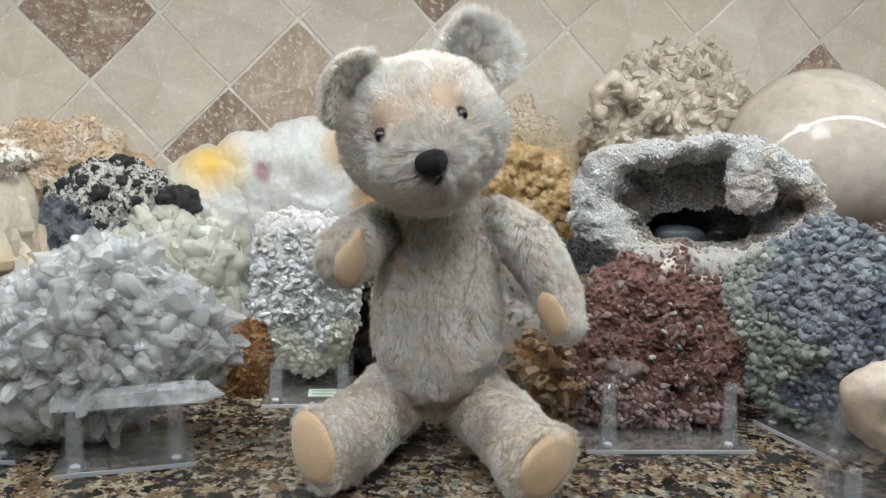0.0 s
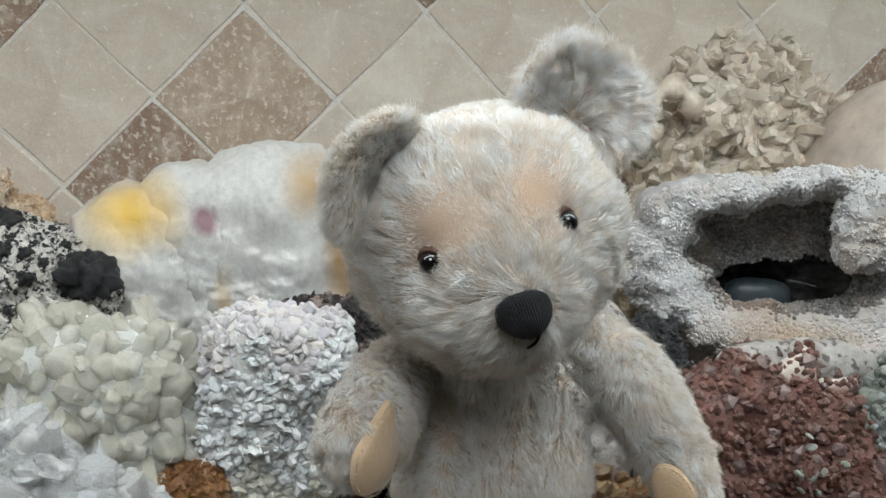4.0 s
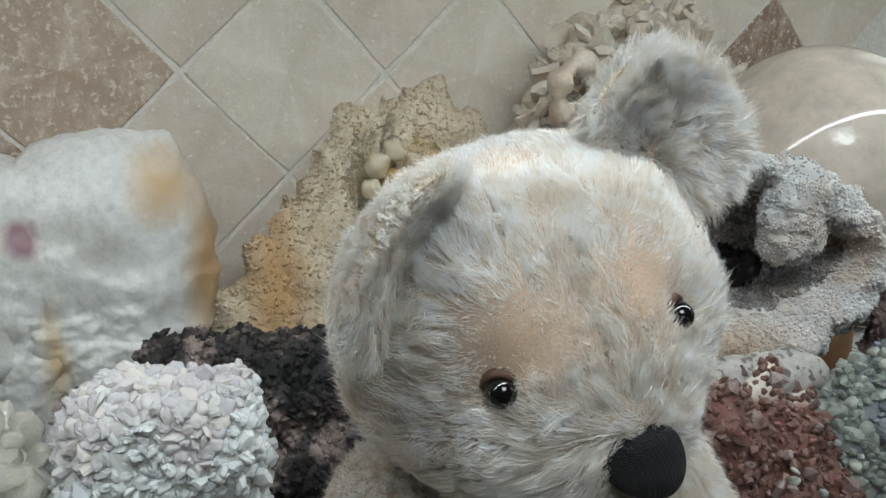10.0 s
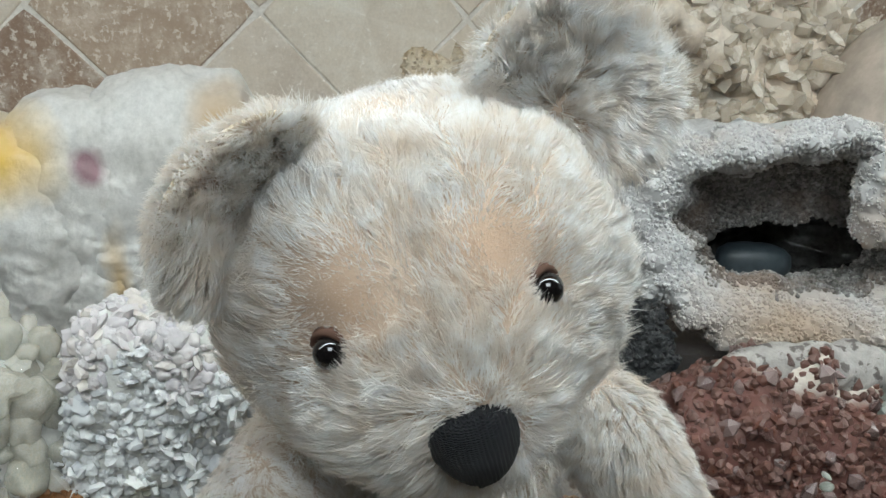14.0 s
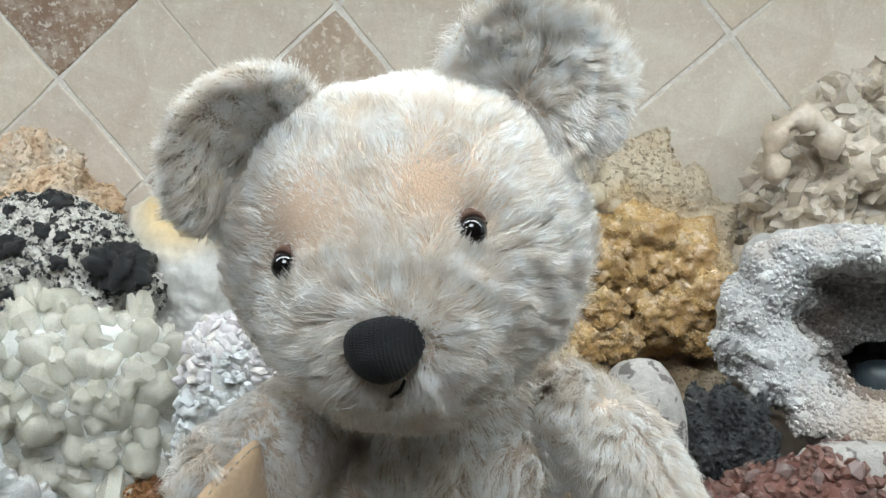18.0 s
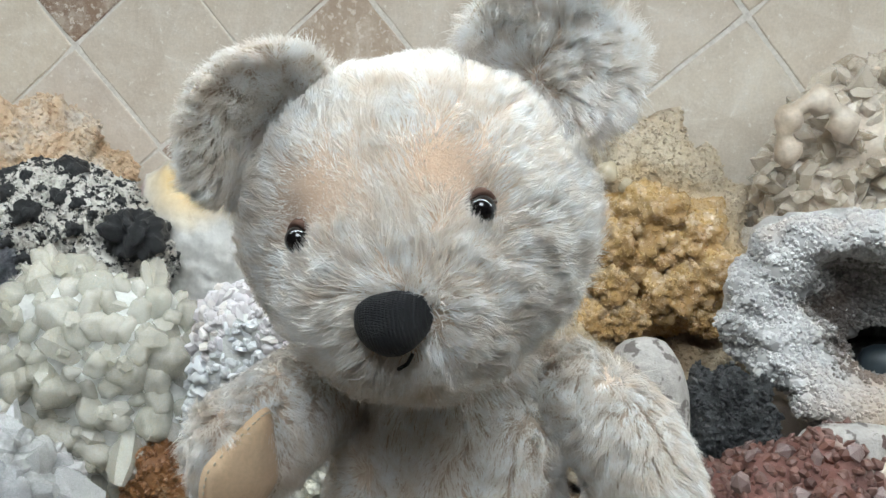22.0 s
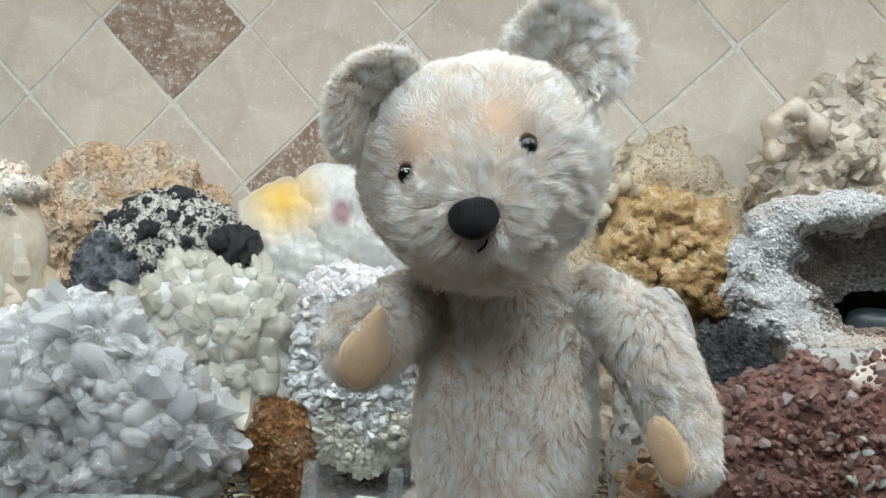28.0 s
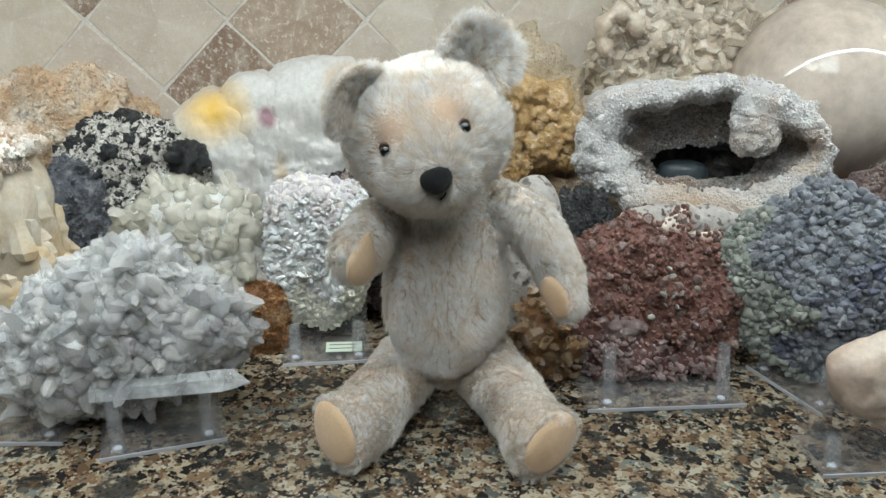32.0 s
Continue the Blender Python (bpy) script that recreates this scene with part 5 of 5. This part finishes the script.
def limb_bm(stations, hint, seed, flat_end=False, rings=30, seg=32):
    """A stuffed limb through stations (place, radius across, radius along the hint), with round ends."""
    hint = Vector(hint)
    pts = [Vector(s[0]) for s in stations]

    def at(u):
        k = min(int(u), len(pts) - 2)
        f = u - k
        g = [pts[max(k - 1, 0)], pts[k], pts[k + 1], pts[min(k + 2, len(pts) - 1)]]
        c = [0.5 * (-f**3 + 2 * f * f - f), 0.5 * (3 * f**3 - 5 * f * f + 2), 0.5 * (-3 * f**3 + 4 * f * f + f), 0.5 * (f**3 - f * f)]
        q = sum((p * w for p, w in zip(g, c)), Vector())
        s = f * f * (3 - 2 * f)
        return q, stations[k][1] * (1 - s) + stations[k + 1][1] * s, stations[k][2] * (1 - s) + stations[k + 1][2] * s

    bm, rows, last = bmesh.new(), [], len(pts) - 1
    for i in range(rings + 1):
        u = last * i / rings
        q, ra, rb = at(u)
        q2, q1 = at(min(last, u + 0.05))[0], at(max(0, u - 0.05))[0]
        axis = (q2 - q1).normalized()
        side = axis.cross(hint).normalized()
        up = side.cross(axis).normalized()
        rows.append((q, axis, side, up, ra, rb))
    ends = []
    for j in range(6, 0, -1):
        t = j / 6 * math.pi / 2
        q, axis, side, up, ra, rb = rows[0]
        ends.append((q - axis * ra * 0.8 * math.sin(t), axis, side, up, max(ra * math.cos(t), 1e-4), max(rb * math.cos(t), 1e-4)))
    tail = []
    for j in range(1, 7):
        t = j / 6 * math.pi / 2
        q, axis, side, up, ra, rb = rows[-1]
        tail.append((q + axis * ra * (0.16 if flat_end else 0.8) * math.sin(t), axis, side, up, max(ra * math.cos(t), 1e-4), max(rb * math.cos(t), 1e-4)))
    verts = []
    for q, axis, side, up, ra, rb in ends + rows + tail:
        row = []
        for k in range(seg):
            a = 2 * math.pi * k / seg
            d = side * ra * math.cos(a) + up * rb * math.sin(a)
            row.append(bm.verts.new(q + d * (1 + 0.05 * noise.noise((q + d) * 45 + Vector((seed, 0, 0))))))
        verts.append(row)
    for a, b in zip(verts, verts[1:]):
        for k in range(seg):
            bm.faces.new((a[k], a[(k + 1) % seg], b[(k + 1) % seg], b[k]))
    bm.faces.new(verts[0][::-1]), bm.faces.new(verts[-1])
    bmesh.ops.translate(bm, verts=bm.verts, vec=-BEAR)
    bmesh.ops.recalc_face_normals(bm, faces=bm.faces)
    return bm


def pad(parent, name, place, normal, along, ra, rb, thick, taper=0.0):
    """A felt pad with a stitched edge, set into the end of a limb."""
    nrm = Vector(normal).normalized()
    up = (Vector(along) - nrm * Vector(along).dot(nrm)).normalized()
    side = up.cross(nrm)
    bm = bmesh.new()
    rows = []
    for r in range(9):
        f = r / 8
        rows.append([bm.verts.new(Vector(place) - BEAR + (side * ra * math.cos(2 * math.pi * k / 40) * (1 - taper * max(0.0, math.sin(2 * math.pi * k / 40))) + up * rb * math.sin(2 * math.pi * k / 40) * (1 + 0.12 * math.sin(2 * math.pi * k / 40))) * f + nrm * (thick * (1 - f**2) - 0.002 * (f > 0.95))) for k in range(40)])
    for a, b in zip(rows, rows[1:]):
        for k in range(40):
            bm.faces.new((a[k], a[(k + 1) % 40], b[(k + 1) % 40], b[k]))
    bmesh.ops.remove_doubles(bm, verts=bm.verts, dist=1e-6)
    bmesh.ops.recalc_face_normals(bm, faces=bm.faces)
    ob = part(name, bm, M_FELT, parent, "tan felt pad")
    bm = bmesh.new()
    for k in range(46):
        a = 2 * math.pi * k / 46
        c = Vector(place) - BEAR + (side * ra * math.cos(a) * (1 - taper * max(0.0, math.sin(a))) + up * rb * math.sin(a) * (1 + 0.12 * math.sin(a))) * 0.97 + nrm * 0.0006
        tang = (-side * ra * math.sin(a) + up * rb * math.cos(a)).normalized()
        bmesh.ops.create_cube(bm, size=1, matrix=Matrix.Translation(c) @ tang.to_track_quat("X", "Z").to_matrix().to_4x4() @ Matrix.Diagonal((0.0011, 0.00035, 0.0004, 1)))
    tagged(part("stitching", bm, M_SEAM, ob), kind="stuff")
    return ob


def down(p, n):
    return np.zeros_like(p) + np.array([0.0, 0.0, -1.0])


torso = part("torso", limb_bm([((0.060, -0.392, 0.040), 0.022, 0.022), ((0.060, -0.393, 0.058), 0.0375, 0.034), ((0.060, -0.393, 0.082), 0.0450, 0.038), ((0.059, -0.394, 0.112), 0.0440, 0.036), ((0.058, -0.396, 0.148), 0.0385, 0.032), ((0.056, -0.400, 0.172), 0.028, 0.026)], (0, 1, 0), 2, seg=40), M_BACK, bear)
fur(torso, 105000, 11, 0.0092, lambda p, n: np.stack([0.25 * np.sin(p[:, 2] * 90), -0.1 + 0 * p[:, 0], -np.ones(len(p))], 1))
bm = bmesh.new()
for i in range(34):
    z = 0.056 + 0.0026 * i
    bmesh.ops.create_cube(bm, size=1, matrix=Matrix.Translation((0.060 - 0.002 * math.sin(i * 0.09) - BEAR.x, -0.4325 + 0.0000052 * (i - 12) ** 2 - BEAR.y, z)) @ Matrix.Diagonal((0.0006, 0.0012, 0.0016, 1)))
tagged(part("front_seam", bm, M_SEAM, torso, "stitched front seam"), kind="stuff")

arm_l = part("arm", limb_bm([((0.034, -0.388, 0.158), 0.017, 0.018), ((0.012, -0.408, 0.158), 0.0170, 0.0185), ((0.000, -0.430, 0.151), 0.0165, 0.0190), ((-0.007, -0.442, 0.146), 0.0145, 0.0180)], (0, 0, 1), 3), M_BACK, bear, "raised arm")
fur(arm_l, 44000, 21, 0.0090, lambda p, n: np.zeros_like(p) + np.array([-0.3, -0.8, -0.5]), trim=lambda p: 1 - 0.92 * np.exp(-(((p - (np.array([0.002, -0.452, 0.148]) - np.array(BEAR))) / 0.0135) ** 2).sum(1) ** 2))
pad(arm_l, "paw_pad", (0.0005, -0.4525, 0.1480), (0.70, -0.71, -0.04), (0.50, -0.10, 0.85), 0.0135, 0.0190, 0.004, 0.55)
arm_r = part("arm", limb_bm([((0.098, -0.390, 0.166), 0.017, 0.018), ((0.122, -0.394, 0.151), 0.018, 0.019), ((0.139, -0.406, 0.126), 0.0170, 0.0180), ((0.1460, -0.424, 0.100), 0.0125, 0.0135)], (0, 1, 0.3), 4), M_BACK, bear, "lowered arm")
fur(arm_r, 48000, 31, 0.0090, lambda p, n: np.zeros_like(p) + np.array([0.35, -0.35, -0.85]), trim=lambda p: 1 - 0.92 * np.exp(-(((p - (np.array([0.1360, -0.434, 0.106]) - np.array(BEAR))) / 0.013) ** 2).sum(1) ** 2))
pad(arm_r, "paw_pad", (0.1350, -0.4305, 0.1065), (-0.60, -0.78, -0.10), (-0.35, 0.25, 0.9), 0.0092, 0.0165, 0.0035, -0.25)

leg_l = part("leg", limb_bm([((0.031, -0.390, 0.036), 0.0225, 0.026), ((0.013, -0.423, 0.032), 0.0215, 0.024), ((-0.004, -0.454, 0.029), 0.020, 0.024), ((-0.019, -0.474, 0.031), 0.0185, 0.0265)], (-0.5, 0, 0.85), 5, True), M_BACK, bear, "outstretched leg")
leg_r = part("leg", limb_bm([((0.089, -0.390, 0.036), 0.0225, 0.026), ((0.104, -0.428, 0.031), 0.0215, 0.024), ((0.114, -0.466, 0.028), 0.020, 0.023), ((0.121, -0.492, 0.028), 0.0185, 0.0265)], (0.62, 0, 0.8), 6, True), M_BACK, bear, "outstretched leg")
for leg, seed, sole, flow in ((leg_l, 41, (-0.023, -0.479, 0.0313), (-0.6, -0.75, 0.3)), (leg_r, 51, (0.123, -0.498, 0.028), (0.25, -0.9, 0.3))):
    fur(leg, 50000, seed, 0.0090, lambda p, n: np.zeros_like(p) + np.array(flow), trim=lambda p: 1 - 0.93 * np.exp(-(((p - (np.array(sole) - np.array(BEAR))) / 0.0205) ** 2).sum(1) ** 3))
pad(leg_l, "foot_pad", (-0.0225, -0.4785, 0.0312), (-0.58, -0.81, 0.08), (-0.5, 0, 0.85), 0.0165, 0.0235, 0.0035)
pad(leg_r, "foot_pad", (0.1222, -0.4967, 0.028), (0.26, -0.96, 0.0), (0.62, 0, 0.8), 0.0165, 0.0235, 0.0035)

# head, built in its own axes: x to its left cheek, y to the back, z up
NOD, TURN, TILT = radians(-10), radians(1), radians(17)
ahead = Vector((math.sin(TURN) * math.cos(NOD), -math.cos(TURN) * math.cos(NOD), math.sin(NOD)))
level = Vector((0, 0, 1)).cross(ahead).normalized()
across = level * math.cos(TILT) + ahead.cross(level) * math.sin(TILT)
crown = across.cross(-ahead)
HEAD = Matrix.Translation(Vector((0.0380, -0.4080, 0.2325)) - SEAT) @ Matrix((across, -ahead, crown)).transposed().to_4x4()
HINV = np.array(HEAD.inverted())


# the pile is worn to tan cloth over the brows
tinted(M_BACK, [((HEAD @ Vector(at))[:], (r, r, r), (0.50, 0.345, 0.235), 0.7) for at, r in (((-0.021, -0.038, 0.021), 0.019), ((0.018, -0.038, 0.022), 0.016), ((-0.034, -0.032, -0.004), 0.010))])


def head_local(p):
    return p @ HINV[:3, :3].T + HINV[:3, 3]


bm = bmesh.new()
bmesh.ops.create_icosphere(bm, subdivisions=6, radius=1)
MUZZLE, JAW = Vector((0, -0.96, -0.28)).normalized(), Vector((0, -0.55, -0.83)).normalized()


def head_radius(d):
    r = 1 / math.sqrt((d.x / 0.0520) ** 2 + (d.y / 0.0430) ** 2 + (d.z / 0.0455) ** 2)
    r *= 1 + 0.30 * math.exp(8.5 * (d.dot(MUZZLE) - 1)) + 0.20 * math.exp(4.5 * (d.dot(JAW) - 1))
    for sx in (-1, 1):
        r *= 1 + 0.05 * math.exp(10 * (d.dot(Vector((sx * 0.75, -0.5, -0.45)).normalized()) - 1))
        r *= 1 - 0.05 * math.exp(60 * (d.dot(Vector((sx * 0.56, -0.80, 0.20)).normalized()) - 1))
    return r * (1 + 0.012 * noise.noise(d * 4))


for v in bm.verts:
    d = v.co.normalized()
    v.co = HEAD @ (d * head_radius(d))
head = part("head", bm, M_BACK, bear)


def face_flow(p, n):
    q = head_local(p)
    back = q - np.array([0, -0.058, -0.012])
    back[:, 2] -= 0.004
    return back @ np.array(HEAD)[:3, :3].T


def face_trim(p):
    q = head_local(p)
    t = np.ones(len(q))
    for cx, cy, cz, s, k in ((-0.022, -0.036, 0.021, 0.0150, 0.97), (-0.009, -0.040, 0.021, 0.010, 0.7), (0.018, -0.036, 0.022, 0.0130, 0.96), (-0.034, -0.030, -0.004, 0.009, 0.5), (-0.0252, -0.036, 0.0085, 0.0052, 0.85), (0.0252, -0.036, 0.0085, 0.0052, 0.85), (0, -0.062, -0.014, 0.010, 0.75), (-0.022, -0.034, -0.006, 0.007, 0.35), (0.0, 0.0, 0.046, 0.015, 0.8)):
        t *= 1 - k * np.exp(-((q - np.array([cx, cy, cz])) ** 2).sum(1) / s**2)
    return t


fur(head, 140000, 61, 0.0104, face_flow, rise=0.55, tuft=0.016, trim=face_trim, swirl=0.3)


def ear(sx, seed, at, lean, spread, turn):
    """A round padded ear of two layers sewn along the rim, cupped towards the front."""
    bm = bmesh.new()
    rows = []
    for i in range(21):
        r = math.sin(min(i, 20 - i) / 10 * math.pi / 2)
        puff = 0.0052 * math.sqrt(max(0.0, 1 - r**3)) * (1 if i <= 10 else -1)
        row = []
        for k in range(48):
            a = 2 * math.pi * k / 48
            x, z = 0.0240 * r * math.cos(a), 0.0214 * r * math.sin(a)
            cup = 10.0 * x * x + 4.0 * z * z
            row.append(bm.verts.new((x, -cup - puff * (0.6 if i <= 10 else 1.0) + 0.0006 * noise.noise(Vector((x, z, seed)) * 120), z + 0.0170)))
        rows.append(row)
    for a, b in zip(rows, rows[1:]):
        for k in range(48):
            bm.faces.new((a[k], a[(k + 1) % 48], b[(k + 1) % 48], b[k]))
    bmesh.ops.remove_doubles(bm, verts=bm.verts, dist=1e-5)
    bmesh.ops.recalc_face_normals(bm, faces=bm.faces)
    m = HEAD @ pose(*at, lean, sx * spread, turn)
    bmesh.ops.transform(bm, matrix=m, verts=bm.verts)
    ob = part("ear", bm, M_BACK, bear)
    axes = np.array(m.to_3x3())
    c = np.array(m @ Vector((0, 0, 0.010)))
    fur(ob, 30000, seed, 0.0086, lambda p, n: (p - c) @ axes * np.array([0.9, 0.2, 1.0]) @ axes.T, rise=0.6, swirl=0.35)
    bm = bmesh.new()
    for k in range(60):
        a = radians(-25 + 230 * k / 59)
        x, z = 0.0244 * math.cos(a), 0.0218 * math.sin(a)
        spot = m @ Vector((x, -10.0 * x * x - 4.0 * z * z, z + 0.0170))
        bmesh.ops.create_cube(bm, size=1, matrix=Matrix.Translation(spot) @ m.to_3x3().to_4x4() @ Matrix.Rotation(-a, 4, "Y") @ Matrix.Diagonal((0.0012, 0.0010, 0.0017, 1)))
    tagged(part("rim_seam", bm, M_SEAM, ob, "tan thread seam along the rim"), kind="stuff")
    return ob


ear(-1, 71, (-0.0300, 0.000, 0.0285), 34, 46, 14)
ear(1, 81, (0.0355, 0.000, 0.0255), -16, 46, -14)
for sx in (-1, 1):
    bm = bmesh.new()
    bmesh.ops.create_uvsphere(bm, u_segments=32, v_segments=20, radius=0.0039, matrix=HEAD @ Matrix.Translation((sx * 0.0250, -0.0376, 0.0085)))
    eye = part("eye", bm, M_EYE, head, "black glass eye")
    bm = bmesh.new()
    ring = [[bm.verts.new(HEAD @ (Vector((sx * 0.0250, -0.0368, 0.0085)) + Matrix.Rotation(sx * radians(32), 3, "Z") @ Vector((math.cos(a * math.pi / 16) * r, y, math.sin(a * math.pi / 16) * r)))) for a in range(32)] for r, y in ((0.0036, 0.0000), (0.0048, 0.0000), (0.0055, 0.0018), (0.0036, 0.0020))]
    for a, b in zip(ring, ring[1:] + ring[:1]):
        for k in range(32):
            bm.faces.new((a[k], a[(k + 1) % 32], b[(k + 1) % 32], b[k]))
    bmesh.ops.recalc_face_normals(bm, faces=bm.faces)
    part("eye_rim", bm, M_EYERIM, eye, "worn brown felt round the eye")
bm = bmesh.new()
bmesh.ops.create_icosphere(bm, subdivisions=7, radius=1)
for v in bm.verts:
    x, y, z = v.co
    # flat top, full cheeks, narrower rounded base
    sq = (abs(x) ** 3 + abs(z) ** 3 + 1e-9) ** (1 / 3) / (math.hypot(x, z) + 1e-9)
    k = 1 / sq if z > 0 else 1.0
    wide = 1.0 + 0.04 * z - 0.12 * max(0, -z) ** 2
    thread = 1 + 0.022 * abs(math.sin(x * 34 + 0.5 * math.sin(z * 3))) + 0.012 * noise.noise(Vector((x * 16, 0, z * 2)))
    v.co = Vector((x * 0.0098 * wide * (0.5 + 0.5 * k), y * 0.0088 + 0.003 * x * x, z * 0.0079 * (0.55 + 0.45 * k))) * thread
nose = part("nose", bm, M_THREAD, head, "black satin-stitched nose")
nose.matrix_local = HEAD @ Matrix.Translation((0, -0.0590, -0.0100)) @ Matrix.Rotation(radians(-12), 4, "X")
bm = bmesh.new()
line = [Vector((0.05, -0.95, -0.31)), Vector((0.02, -0.945, -0.35)), Vector((-0.03, -0.935, -0.375))]
for a, b in zip(line, line[1:]):
    for i in range(6):
        d = a.lerp(b, i / 6).normalized()
        q = HEAD @ (d * (head_radius(d) + 0.0024))
        bmesh.ops.create_icosphere(bm, subdivisions=1, radius=0.0006, matrix=Matrix.Translation(q))
part("mouth_stitch", bm, M_THREAD, head, "black thread mouth")

# ---- wall tiles, last ----
SIDE = D / math.sqrt(2) - 0.0014


def tile_mesh(material, seed):
    rng = random.Random(seed)
    bm = bmesh.new()
    n = 7
    edge = []
    corners = [(-1, -1), (1, -1), (1, 1), (-1, 1)]
    for (ax, az), (bx, bz) in zip(corners, corners[1:] + corners[:1]):
        for i in range(n):
            f = i / n
            x, z = ax + (bx - ax) * f, az + (bz - az) * f
            w = 1 - (0.012 + rng.random() * 0.02) * (i == 0) - rng.uniform(0, 0.016) * (i > 0)
            edge.append(Vector((x * w * SIDE / 2, 0, z * w * SIDE / 2)))
    rows = [[bm.verts.new(Matrix.Rotation(radians(45), 3, "Y") @ (e * k + Vector((0, y, 0)))) for e in edge] for k, y in ((1.0, 0.008), (1.0, 0.0012), (0.992, 0.0004), (0.975, 0.0))]
    for a, b in zip(rows, rows[1:]):
        for i in range(len(edge)):
            bm.faces.new((a[i], a[(i + 1) % len(edge)], b[(i + 1) % len(edge)], b[i]))
    bm.faces.new(rows[-1])
    bmesh.ops.recalc_face_normals(bm, faces=bm.faces)
    return mesh_of(bm, material, False, "tile")


kinds = {k: [tile_mesh(m, i + 10 * j) for i in range(4)] for j, (k, m) in enumerate((("cream", M_CREAM), ("tan", M_TAN), ("brown", M_BROWN)))}
DARK = {(-2, 1): "brown", (0, -1): "brown", (1, 0): "tan", (3, 2): "brown", (9, 0): "brown", (-6, -1): "tan", (-5, 2): "brown", (6, 3): "tan", (5, -2): "tan"}
rng = random.Random(77)
for i in range(-14, 12):
    for j in range(-4, 6):
        if (i + j) % 2 == 0:
            continue
        x, z = X0 + i * D / 2, Z0 + j * D / 2
        if z < -0.06 or z > 0.70 or x > WIN_X - 0.075:
            continue
        ob = new("tile", rng.choice(kinds[DARK.get((i, j), "cream")]))
        ob.parent = wall
        ob.matrix_local = pose(x + rng.uniform(-0.001, 0.001), 0.0, z + rng.uniform(-0.001, 0.001), 0, rng.uniform(-0.6, 0.6) + rng.choice((0, 90, 180, 270)), 0)
